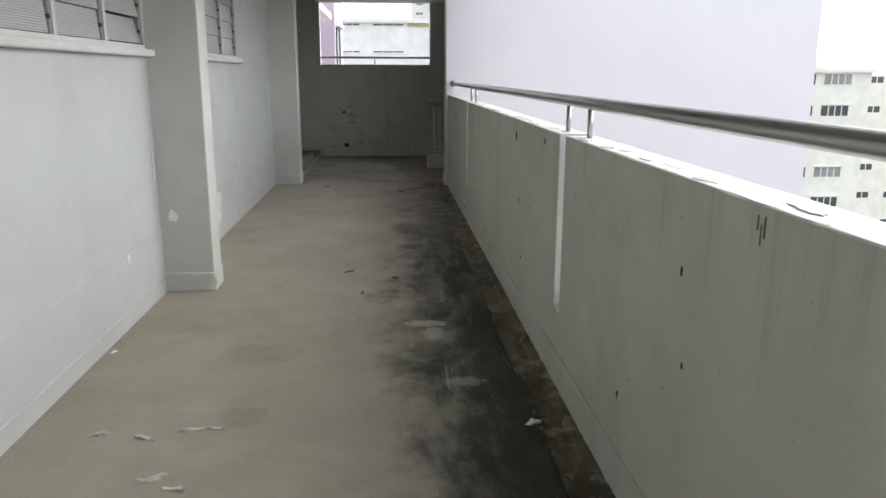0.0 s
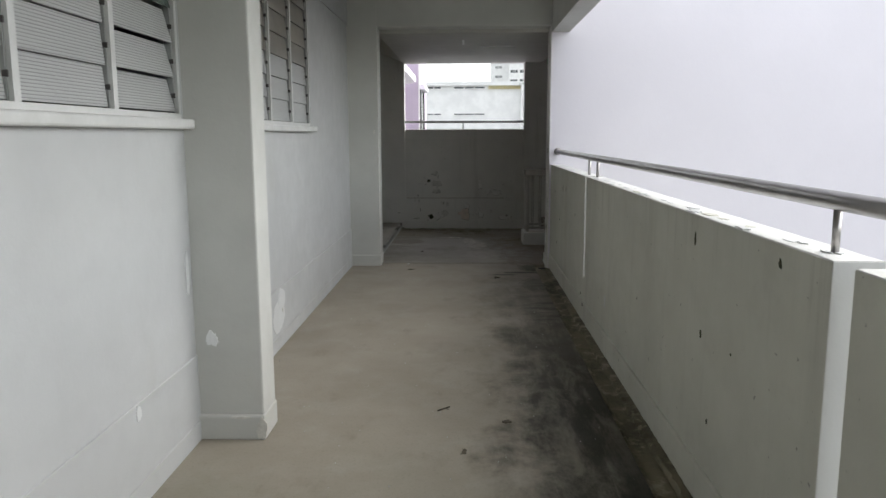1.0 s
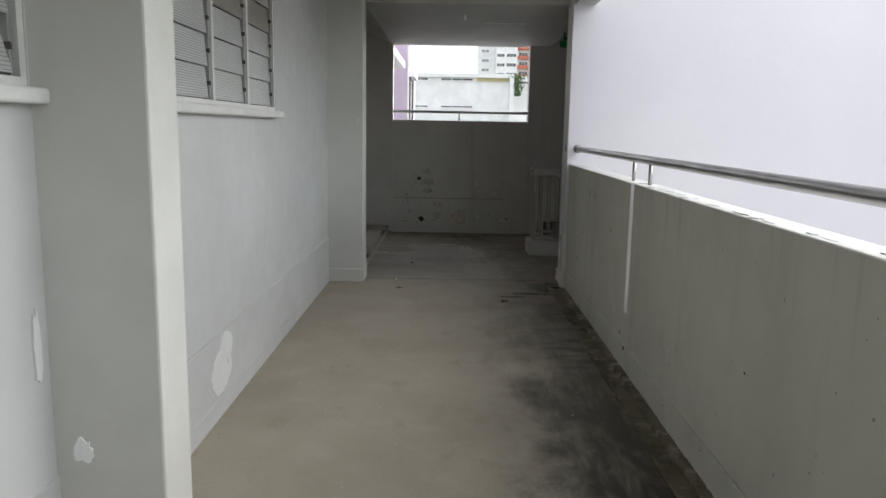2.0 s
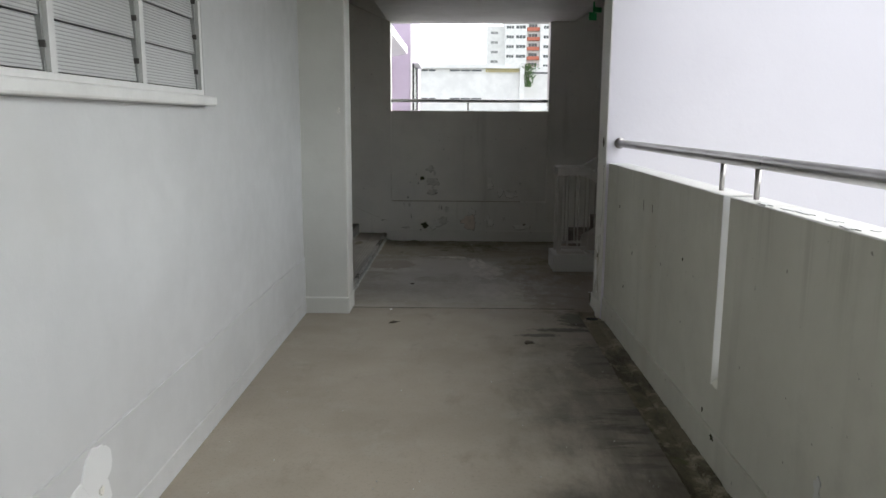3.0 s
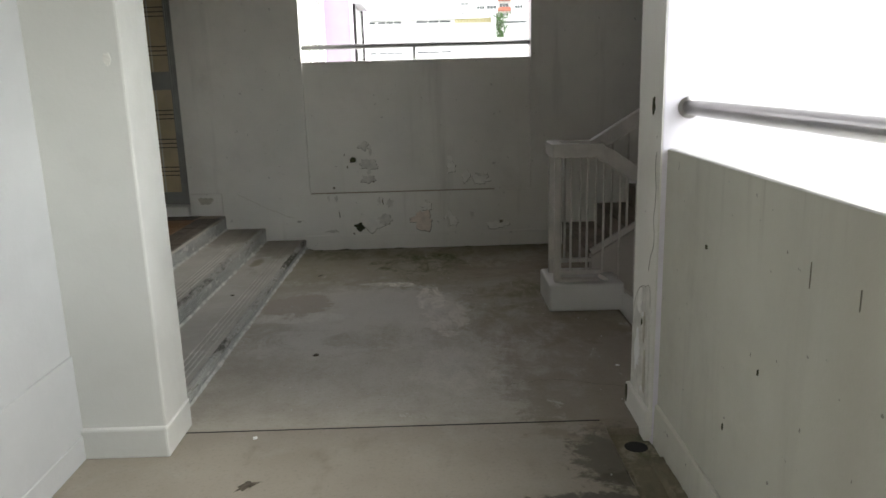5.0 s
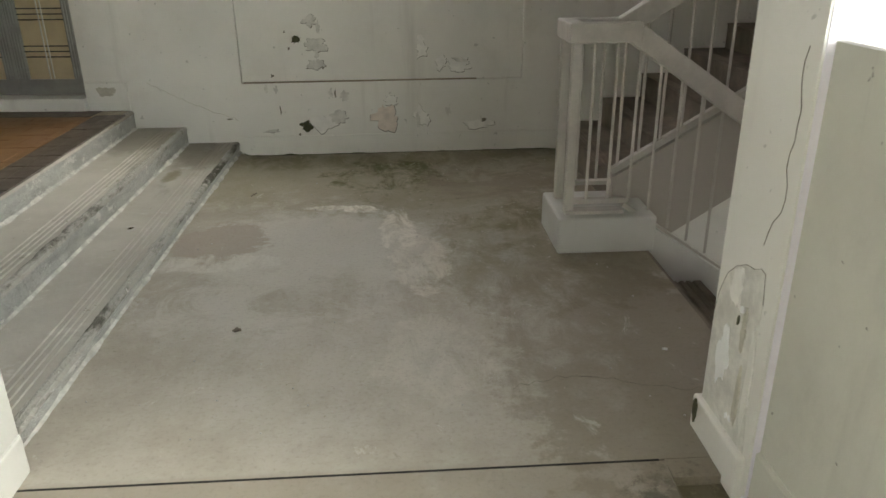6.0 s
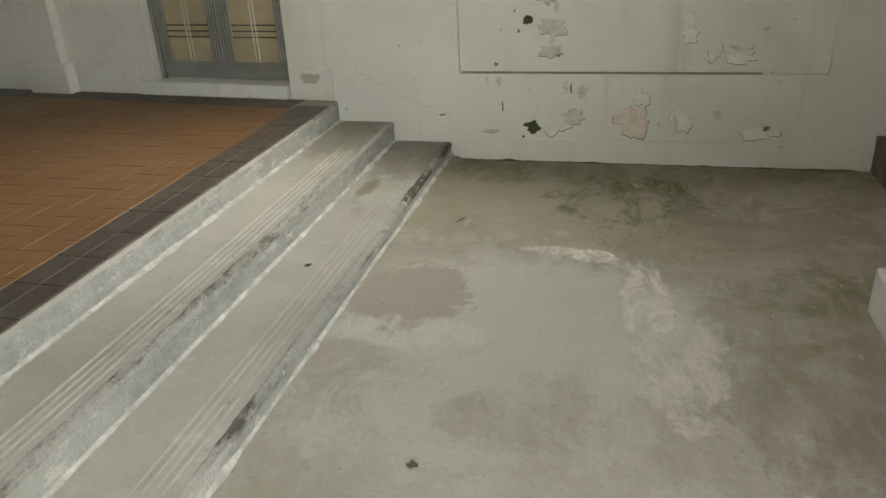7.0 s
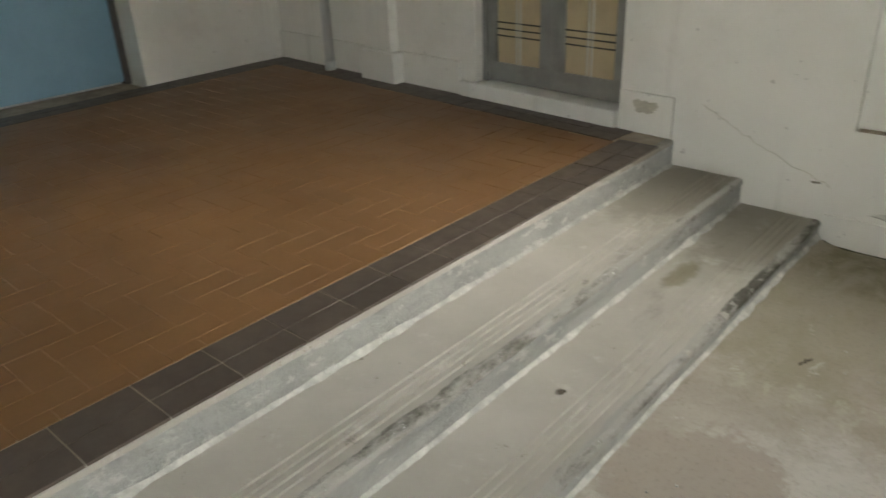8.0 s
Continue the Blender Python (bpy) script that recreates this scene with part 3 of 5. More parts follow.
for a, b in (*SLOTS, (9.213, 9.3)):
    part("coping", rough_strip(PX + 0.002, PO - 0.001, y, a, PZ - 0.01, PZ + 0.004, 0.09, 0.003, 15), "coping", parapet, "flaking painted top, whitened for the light of the sky")
    y = b
rnd = random.Random(61)
for k in range(46):
    y = rnd.uniform(0.3, 6.6)
    if any(a - 0.07 < y < b + 0.07 for a, b in SLOTS):
        continue
    flake("flaked_patch", parapet, rnd.choice(("parapet", "mended")), 300 + k, (rnd.uniform(PX + 0.02, PX + 0.07), y, PZ + 0.0045 + 0.0003 * (k % 9)), "+z", rnd.uniform(0.008, 0.022), rnd.uniform(0.02, 0.06), lift=0.0008, wild=0.45)
part("skirting", rough_strip(PX - 0.012, PX + 0.02, -5, 9.213, -0.03, 0.135, 0.1, 0.005, 16), "parapet", parapet)
rnd = random.Random(77)
for k, (y, z, ry, rz, mat_name) in enumerate((
    (1.628, 0.86, 0.010, 0.022, "mould"), (2.076, 0.32, 0.011, 0.022, "mould"), (1.236, 1.055, 0.0016, 0.04, "mould"), (1.25, 1.04, 0.0006, 0.05, "grime"), (1.265, 1.06, 0.0007, 0.03, "grime"),
    (4.03, 0.644, 0.012, 0.028, "mould"), (4.15, 1.0, 0.012, 0.045, "mould"), (3.91, 0.336, 0.007, 0.02, "mould"), (3.35, 1.04, 0.012, 0.035, "mould"),
    (6.834, 0.115, 0.03, 0.022, "mould"), (5.99, 0.33, 0.03, 0.07, "slot"), (8.18, 0.92, 0.0007, 0.05, "grime"), (7.985, 0.92, 0.0007, 0.04, "grime"),
    (8.80, 0.84, 0.012, 0.015, "mould"), (1.58, 0.62, 0.005, 0.015, "mould"), (7.0, 0.17, 0.01, 0.02, "mould"), (3.7, 0.66, 0.006, 0.010, "mould"),
    (7.4, 0.75, 0.005, 0.02, "mould"), (8.4, 0.6, 0.005, 0.016, "mould"), (8.6, 0.35, 0.006, 0.018, "mould"), (5.1, 0.55, 0.005, 0.012, "mould"))):
    flake("paint_blister", parapet, mat_name, 50 + k, (PX - 0.0005 - (0.011 if z < 0.14 else 0), y, z), "-x", ry * 0.62, rz * 0.46, wild=0.5)

# handrail on the parapet
RX, RZ = 1.034, 1.237
rail = holder("handrail", "brushed stainless steel handrail tube on short posts along the parapet", "handrail", at=(RX, 4, PZ))
place = Matrix.Translation((-RX, -4, -PZ))


def railpart(name, bm, label=""):
    bm.transform(place)
    return part(name, bm, "steel", rail, label, smooth=True)


bm = bmesh.new()
rod(bm, (RX, -5, RZ), (RX, 9.216, RZ), 0.0255, 24)
railpart("tube", bm)
for y in (-1.12, -0.76, 2.815, 3.178, 6.765, 7.142):
    bm = bmesh.new()
    rod(bm, (RX, y, PZ), (RX, y, RZ - 0.015), 0.0108, 14)
    railpart("post", bm)
bm = bmesh.new()
rod(bm, (RX, 9.207, RZ), (RX, 9.216, RZ), 0.038, 18)
railpart("end_plate", bm)

# stair tower wall, whose end stands as a column beside the landing
tower_wall = structure("wall_stair_tower", boxes((0.95, 5.67, 9.216, 9.51, -22, 10)), "lilac", "pale lilac rendered outer wall of the stair tower", "wall")
part("column_face", boxes((0.944, 0.9495, 9.218, 9.5105, 0, 2.948)), "stairhall", tower_wall, "cracked grey-white painted column face")
part("skirting", boxes((0.925, 0.96, 9.235, 9.528, -0.03, 0.10), bevel=0.008), "stairhall", tower_wall)
for k, (y, z, ry, rz, mat_name) in enumerate(((9.425, 0.29, 0.03, 0.085, "filler"), (9.40, 0.49, 0.035, 0.05, "oldfill"), (9.335, 0.40, 0.012, 0.05, "dampstain"), (9.315, 1.245, 0.012, 0.03, "mould"), (9.36, 0.445, 0.007, 0.009, "filler"), (9.37, 0.41, 0.004, 0.012, "mould"), (9.36, 0.14, 0.006, 0.008, "filler"), (9.34, 0.145, 0.006, 0.008, "filler"), (9.32, 0.22, 0.010, 0.08, "dampstain"), (9.28, 0.30, 0.012, 0.14, "stairhall"))):
    flake("peeled_patch", tower_wall, mat_name, 80 + k, (0.9422 - 0.0006 * (k % 3), y, z), "-x", ry, rz, wild=0.4)
# below the crack the paint has come off down to the grey render
edge = [(9.509, 0.10), (9.509, 0.36), (9.495, 0.43), (9.465, 0.495), (9.42, 0.535), (9.375, 0.557), (9.335, 0.562), (9.305, 0.577), (9.283, 0.572), (9.272, 0.50), (9.276, 0.42), (9.262, 0.33), (9.266, 0.22), (9.25, 0.10)]
part("bare_render", prism([(y + 0.003 * noise.noise(Vector((y * 90, z * 40, 1))), z) for y, z in edge], 0.9428, 0.9442, "x"), "bare", tower_wall, "bare grey render where the paint has peeled")
bm = bmesh.new()
for (ya, za), (yb, zb) in zip(edge[1:9], edge[2:10]):
    bar(bm, (0.9426, ya, za + 0.001), (0.9426, yb, zb + 0.001), 0.0012, 0.0013)
part("paint_edge", bm, "grime", tower_wall)
bm = bmesh.new()
last = None
rnd = random.Random(5)
for k in range(15):
    z = 1.08 - 0.032 * k
    y = 9.262 + 0.010 * math.sin(k * 1.1) + rnd.uniform(-0.006, 0.006) + (0.012 * (k - 10) if k > 10 else 0)
    if last:
        bar(bm, (0.9433, *last), (0.9433, y, z), 0.0012, 0.0022)
    last = (y, z)
part("crack", bm, "grime", tower_wall, "dark branching crack")
flake("chip", tower_wall, "mould", 95, (0.924, 9.50, 0.06), "-x", 0.012, 0.035)

# ---- louvre windows of the flat ----
def louvre_window(name, y0, y1, columns, upper, open_column, label):
    """A steel-framed window of glass louvres; ribbed blades below, plain ones above."""
    w = holder(name, label, "window", kind="structure", at=(WX, (y0 + y1) / 2, SILL))
    back = Matrix.Translation((-WX, -(y0 + y1) / 2, -SILL))

    def add(n, bm, mat_name, parent=w, lab="", smooth=False):
        if parent is w:
            bm.transform(back)
        return part(n, bm, mat_name, parent, lab, smooth)

    x0, x1 = WX - 0.055, WX - 0.002
    frame_ob = add("window_frame", boxes((x0, x1, y0, y1, SILL, SILL + 0.022), (x0, x1, y0, y1, HEAD - 0.03, HEAD), (x0, x1, y0, y0 + 0.028, SILL + 0.022, HEAD - 0.03), (x0, x1, y1 - 0.028, y1, SILL + 0.022, HEAD - 0.03)), "frame")
    add("window_sill", boxes((WX - 0.06, WX + 0.055, y0 - 0.03, y1 + 0.005, SILL - 0.046, SILL - 0.003), bevel=0.009), "frame")
    wide = (y1 - y0 - 0.056) / columns
    pitch = (HEAD - SILL - 0.06) / 7
    for c in range(columns):
        ya = y0 + 0.028 + c * wide
        if c:
            add("mullion", boxes((x0, x1 + 0.004, ya - 0.017, ya + 0.017, SILL + 0.022, HEAD - 0.03)), "frame")
        for k in range(7):
            zc = SILL + 0.026 + pitch * (k + 0.5)
            tilt = -14 if (c == open_column and k < 6) else -5
            bm = bmesh.new()
            cuboid(bm, -0.003, 0.003, ya + 0.024, ya + wide - 0.024, -pitch * 0.492, pitch * 0.492, 0.0012)
            bm.transform(pose(WX - 0.026, 0, zc, 0, tilt, 0))
            add("pane", bm, "ribbed" if k < 3 else upper)
            for ye in (ya + 0.019, ya + wide - 0.027):
                bm = boxes((WX - 0.03, WX - 0.006, ye, ye + 0.008, zc - 0.011, zc + 0.009), bevel=0.002)
                add("blade_clip", bm, "rust")
        for ye in (ya + 0.0175, ya + wide - 0.0265):
            add("channel", boxes((WX - 0.04, WX - 0.012, ye, ye + 0.0085, SILL + 0.023, HEAD - 0.031)), "alu")
    return w


louvre_window("window_1", A0, A1, 3, "greenglass", 2, "louvre window with white reeded blades, one column tilted open")
louvre_window("window_2", B0, B1, 3, "smoked", -1, "closed louvre window, reeded white blades below brown-grey ones")

# ---- stair hall: far wall with opening ----
YF = 12.70
OX0, OX1, OZ0, OZ1 = -0.885, 0.94, 1.497, 2.496
far = structure("wall_north", boxes(
    (-1.6, OX1 + 0.6, YF, YF + 0.18, -0.12, 0.445), (OX1 + 0.6, 5.67, YF, YF + 0.18, -4, 0.445),
    (OX0, OX1, YF + 0.04, YF + 0.155, 0.445, OZ0),
    (-1.6, OX0, YF, YF + 0.18, 0.445, 3.4), (OX1, 5.67, YF, YF + 0.18, 0.445, 3.4), (OX0, OX1, YF, YF + 0.18, OZ1, 3.4)),
    "stairhall", "stained white stair hall wall with peeling paint", "wall")
part("sill_edge", boxes((OX0, OX1, YF + 0.036, YF + 0.16, OZ0 - 0.012, OZ0 + 0.004), bevel=0.003), "stairhall", far)
ASK = Matrix.Translation((-1.6, YF, 0)) @ Matrix.Rotation(radians(-5), 4, "Z") @ Matrix.Translation((1.6, -YF, 0))   # the door wall runs askew


def askew(bm):
    bm.transform(ASK)
    return bm


door_wall = structure("wall_door", askew(boxes(
    (-2.81, -1.885, YF, YF + 0.18, 2.42, 3.4), (-1.885, -1.6, YF, YF + 0.18, 0, 3.4), (-2.81, -1.885, YF, YF + 0.18, 0, 0.29), (-5.15, -2.81, YF, YF + 0.18, 0, 3.4))),
    "stairhall", "grey-white wall round the double door of the flat", "wall")
for a, b in ((-1.88, -1.605), (-3.40, -2.925), (-5.0, -3.72)):
    part("skirting", askew(boxes((a, b, YF - 0.016, YF + 0.002, 0.29, 0.475), bevel=0.004)), "stairhall", door_wall)
bm = ragged(97, 0.055, 0.035, 0.002, wild=0.5)
bm.transform(pose(-1.74, YF - 0.0165, 0.42, 90, 0, 0))
part("smudge", askew(bm), "dampstain", door_wall, "grey smudge on the skirting")
for k, (x, z, rx, rz, mat_name, inset) in enumerate((
    (-0.521, 0.15, 0.046, 0.036, "mould", 0), (0.008, 0.19, 0.083, 0.085, "salmon", 0), (0.05, 0.295, 0.04, 0.03, "oldfill", 0),
    (-0.417, 0.654, 0.076, 0.045, "bare", 1), (-0.459, 0.809, 0.041, 0.032, "bare", 1), (-0.433, 0.535, 0.055, 0.030, "bare", 1), (-0.425, 0.60, 0.012, 0.03, "bare", 1),
    (-0.556, 0.693, 0.022, 0.026, "mould", 1), (-0.406, 0.76, 0.012, 0.042, "bare", 1), (0.258, 0.61, 0.034, 0.05, "oldfill", 1), (0.245, 0.68, 0.022, 0.026, "oldfill", 1),
    (0.38, 0.533, 0.034, 0.047, "oldfill", 1), (0.496, 0.515, 0.074, 0.045, "oldfill", 1), (0.50, 0.55, 0.05, 0.014, "bare", 1),
    (0.522, 0.02, 0.034, 0.017, "stainbrown", 0), (-0.323, 0.179, 0.031, 0.021, "stainbrown", 0), (-0.40, 0.16, 0.07, 0.05, "oldfill", 0), (-0.30, 0.20, 0.05, 0.04, "bare", 0),
    (0.625, 0.132, 0.083, 0.031, "oldfill", 0), (0.66, 0.16, 0.02, 0.014, "grime", 0), (-0.257, 0.336, 0.030, 0.031, "bare", 0), (0.245, 0.185, 0.05, 0.06, "oldfill", 0), (0.22, 0.17, 0.012, 0.05, "bare", 0),
    (0.079, 0.012, 0.045, 0.014, "grime", 0), (0.16, 0.008, 0.03, 0.010, "grime", 0), (-0.7, 0.008, 0.06, 0.008, "grime", 0),
    (-0.62, 0.74, 0.006, 0.009, "grime", 1), (-0.60, 0.64, 0.008, 0.012, "grime", 1), (-0.72, 0.47, 0.012, 0.010, "grime", 1), (-0.39, 0.515, 0.011, 0.010, "grime", 1),
    (-0.76, 0.39, 0.010, 0.028, "bare", 0), (-0.70, 0.385, 0.014, 0.022, "bare", 0), (-0.35, 0.36, 0.014, 0.022, "bare", 0), (-0.32, 0.35, 0.008, 0.028, "grime", 0),
    (-0.68, 0.25, 0.006, 0.03, "grime", 0), (-0.33, 0.045, 0.01, 0.03, "bare", 0), (-0.565, 0.085, 0.012, 0.012, "grime", 0), (0.42, 0.22, 0.02, 0.03, "bare", 0),
    (-0.75, 0.115, 0.05, 0.008, "bare", 0), (-1.02, 0.20, 0.03, 0.005, "grime", 0))):
    x, z, face = x + 0.03, z + 0.018, YF + (0.0395 if inset else -0.0005) - 0.0006 * (k % 3)
    rx, rz = rx * (0.75 if mat_name == "grime" else 1.0), rz * (0.9 if mat_name == "grime" else 1.0)
    # A dark copy behind each larger patch, shifted down and right, leaves a rim.
    if mat_name in ("bare", "salmon", "oldfill") and rx > 0.03:
        flake("dark_rim", far, "grime", 100 + k, (x + 0.0012, face + 0.0012, z - 0.0022), "-y", rx * 1.02 + 0.0012, rz * 1.02 + 0.0012, lift=0.002, wild=0.5)
    flake("peeled_patch", far, mat_name, 100 + k, (x, face, z), "-y", rx, rz, lift=0.002, wild=0.5)
bm = bmesh.new()
rnd = random.Random(66)
last = None
for k in range(170):
    x = -0.92 + 0.0122 * k
    z = 0.002 + 0.012 * max(0, noise.noise(Vector((x * 9, 2, 1)))) + rnd.uniform(0, 0.003)
    low = -dip(x, YF)
    ring = [bm.verts.new((x, YF - 0.0075, z + low)), bm.verts.new((x, YF - 0.011 - z * 0.5, low + 0.0012))]
    if last:
        bm.faces.new((last[0], last[1], ring[1], ring[0]))
    last = ring
bm_line = bm
bm = bmesh.new()
last = None
for k in range(150):
    x = -0.935 + 0.0145 * k
    z = 0.096 + 0.007 * noise.noise(Vector((x * 5, 4, 2))) + 0.005 * noise.noise(Vector((x * 31, 4, 2)))
    ring = [bm.verts.new(p) for p in ((x, YF - 0.007, -0.06), (x, YF - 0.006, z), (x, YF + 0.001, z + 0.003))]
    if last:
        bm.faces.new((last[0], ring[0], ring[1], last[1]))
        bm.faces.new((last[1], ring[1], ring[2], last[2]))
    last = ring
part("skirting", bm, "stairhall", far, "low rough skirting")
bm = bm_line
part("damp_line", bm, "mould", far, "black mossy line along the foot of the wall")
bm = bmesh.new()
last = None
for k in range(22):
    f = k / 21
    p = (-1.48 + 0.55 * f, YF - 0.0012, 0.46 - 0.30 * f + 0.05 * f * f + rnd.uniform(-0.008, 0.008))
    if last:
        bar(bm, last, p, 0.002, 0.0022)
    last = p
part("crack", bm, "dampstain", far, "hairline crack")
part("water_mark", boxes((OX0 + 0.01, OX1 - 0.3, YF + 0.002, YF + 0.041, 0.4452, 0.449)), "stainbrown", far)

far_rail = holder("window_rail", "thin grey steel guard rail across the open stair window", "handrail", at=(0.013, YF + 0.08, OZ0))
for name, a, b, r in (("tube", (OX0, YF + 0.08, 1.615), (OX1, YF + 0.08, 1.615), 0.019), ("post", (0.013, YF + 0.08, OZ0), (0.013, YF + 0.08, 1.60), 0.011)):
    bm = bmesh.new()
    rod(bm, a, b, r, 14)
    bm.transform(Matrix.Translation((-0.013, -YF - 0.08, -OZ0)))
    part(name, bm, "alu", far_rail, smooth=True)

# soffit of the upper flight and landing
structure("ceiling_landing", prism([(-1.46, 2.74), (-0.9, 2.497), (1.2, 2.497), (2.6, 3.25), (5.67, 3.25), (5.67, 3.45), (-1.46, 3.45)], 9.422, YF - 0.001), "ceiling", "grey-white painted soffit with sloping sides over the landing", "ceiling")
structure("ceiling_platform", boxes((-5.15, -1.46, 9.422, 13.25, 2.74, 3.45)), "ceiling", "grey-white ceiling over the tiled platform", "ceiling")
# Unseen wall added to dim the stairs; its gap lets some light in.
structure("wall_unseen_stair_end", boxes((5.5, 5.67, 9.512, YF, 0.65, 3.25), (5.5, 5.67, 9.512, YF, -4, -0.05), (5.5, 5.67, 9.512, 10.3, -0.05, 0.65), (5.5, 5.67, 11.9, YF, -0.05, 0.65)), "stairhall", "unseen end wall of the stair tower with a gap for light", "wall")
bm = bmesh.new()
bar(bm, (0.24, 10.6, 2.491), (0.66, 10.6, 2.491), 0.022, 0.012, 0.003)
tagged(part("light_batten", bm, "plasterwhite"), "slim white batten on the landing soffit", "batten")
bm = bmesh.new()
bar(bm, (0.024, 10.0, 2.488), (0.024, 10.33, 2.488), 0.024, 0.018, 0.003)
tagged(part("cable_conduit", bm, "plasterwhite"), "short white cable conduit on the soffit", "conduit")
sign = holder("exit_sign", "small green exit sign hung under the soffit", "sign", at=(1.17, 11.25, 2.362))
part("plate", boxes((-0.05, 0.03, -0.009, 0.009, -0.035, 0.035), bevel=0.003), "green", sign)
part("arm", boxes((0.0, 0.085, -0.008, 0.008, 0.04, 0.085), bevel=0.003), "green", sign)
part("bracket", boxes((-0.006, 0.006, -0.006, 0.006, 0.03, 0.135)), "green", sign)
sign.rotation_euler = (0, 0, radians(25))

# ---- three shallow steps to the tiled platform ----
YS = 9.452


def step(name, xn, xb, zt, zb, seed, label, grooves, foot=1.0):
    """A cement step with a rounded, chipped nosing and scratched grip lines."""
    rnd = random.Random(seed)
    s = holder(name, label, "step", kind="structure", at=(xn, 11, zb))
    prof = [(xb, zt)]
    for g in range(grooves):
        gx = xn - 0.14 + g * 0.026
        prof += [(gx, zt), (gx + 0.003, zt - 0.005), (gx + 0.007, zt - 0.005), (gx + 0.010, zt)]
    prof += [(xn - 0.018, zt), (xn - 0.005, zt - 0.006), (xn, zt - 0.018)]
    bm = bmesh.new()
    n = 90
    rings = []
    for k in range(n + 1):
        f = k / n
        y = YS + (YF - 0.001 - YS) * f
        chip = max(0, rnd.gauss(0, 1) - 0.9) * 0.006
        ring = []
        for j, (x, z) in enumerate(prof):
            nose = j >= len(prof) - 3
            wig = noise.noise(Vector((x * 9, y * 2.2, seed))) * 0.003
            ring.append(bm.verts.new((x + (wig - chip if nose else wig * 0.6), y, z - (chip * 0.5 if nose and j == len(prof) - 3 else 0))))
        rings.append(ring)
    for p, q in zip(rings, rings[1:]):
        for k in range(len(prof) - 1):
            bm.faces.new((p[k], p[k + 1], q[k + 1], q[k]))
    bmesh.ops.recalc_face_normals(bm, faces=bm.faces)
    if sum(f.normal.z for f in bm.faces) < 0:
        bmesh.ops.reverse_faces(bm, faces=bm.faces)
    bm.transform(Matrix.Translation((-xn, -11, -zb)))
    part("tread", bm, "step", s)
    if grooves:
        bm = bmesh.new()
        rows = []
        for k in range(141):
            f = k / 140
            y = YS + 0.004 + (YF - 0.006 - YS) * f
            w1 = 0.006 + 0.020 * abs(noise.noise(Vector((y * 4, seed, 3)))) + rnd.uniform(0, 0.005)
            w2 = 0.002 + 0.010 * abs(noise.noise(Vector((y * 6, seed, 7)))) + rnd.uniform(0, 0.004)
            dent = max(0, noise.noise(Vector((y * 11, seed, 5))) - 0.2) * 0.016
            rows.append([bm.verts.new((xn + x, y, z)) for x, z in ((-0.018 - w1, zt - 0.001), (-0.017 - w1 * 0.9, zt + 0.0012), (-0.016, zt + 0.0018 - dent * 0.4), (0.0 - dent, zt - 0.004 - dent * 0.3), (0.0035 - dent * 0.5, zt - 0.018), (0.0035, zt - 0.018 - w2 * 0.6), (-0.003, zt - 0.019 - w2))])
        for p, q in zip(rows, rows[1:]):
            for k in range(6):
                bm.faces.new((p[k], p[k + 1], q[k + 1], q[k]))
        bmesh.ops.recalc_face_normals(bm, faces=bm.faces)
        if sum(f.normal.z for f in bm.faces) < 0:
            bmesh.ops.reverse_faces(bm, faces=bm.faces)
        bm.transform(Matrix.Translation((-xn, -11, -zb)))
        part("nosing", bm, "nosing", s, "dark worn broken strip along the edge")
    # riser with a worn face
    bm = bmesh.new()
    rows = []
    for k in range(n + 1):
        f = k / n
        y = YS + (YF - 0.001 - YS) * f
        row = []
        for j in range(5):
            g = j / 4
            wig = noise.noise(Vector((g * 3, y * 5, seed + 4))) * 0.004
            row.append(bm.verts.new((xn - 0.001 + wig * (0.3 if j in (0, 4) else 1), y, zt - 0.016 + (zb - 0.002 - zt + 0.016) * g)))
        rows.append(row)
    for p, q in zip(rows, rows[1:]):
        for k in range(4):
            bm.faces.new((p[k], p[k + 1], q[k + 1], q[k]))
    bm.transform(Matrix.Translation((-xn, -11, -zb)))
    part("riser", bm, "riser", s, "blue-grey worn riser")
    core = prism([(xb - 0.02, zb - 0.05), (xn - 0.008, zb - 0.05), (xn - 0.008, zt - 0.02), (xb - 0.02, zt - 0.012)], YS + 0.001, YF - 0.002)
    core.transform(Matrix.Translation((-xn, -11, -zb)))
    part("core", core, "step", s)
    bm = bmesh.new()
    last = None
    for k in range(160):
        y = YS + 0.01 + (YF - 0.02 - YS) * k / 159
        r = (0.008 + abs(noise.noise(Vector((y * 7, seed, 1)))) * 0.016 + rnd.uniform(0, 0.003)) * foot
        ring = [bm.verts.new((xn - 0.003, y, zb + r)), bm.verts.new((xn + r * 0.45, y, zb + r * 0.35)), bm.verts.new((xn + r * 1.3, y, zb - 0.002))]
        if last:
            for j in range(2):
                bm.faces.new((last[j], last[j + 1], ring[j + 1], ring[j]))
        last = ring
    bm.transform(Matrix.Translation((-xn, -11, -zb)))
    part("mortar_fillet", bm, "mortar", s, "pale mortar smeared along the foot")
    return s


Z1, Z2, Z3 = 0.065, 0.173, 0.292
step("step", -0.942, -1.285, Z1, 0.0, 1, "low worn cement step with scratched grip lines", 4, 0.85)
step("step", -1.272, -1.60, Z2, Z1, 2, "worn cement step with chipped nosing and grip lines", 4)
step("platform_edge", -1.592, -1.70, Z3 - 0.004, Z2, 3, "worn cement edge of the tiled platform", 0)
structure("platform", boxes((-5.0, -1.62, YS, 13.15, 0, Z3 - 0.014)), "grout", "raised cement platform under the quarry tiles", "platform")

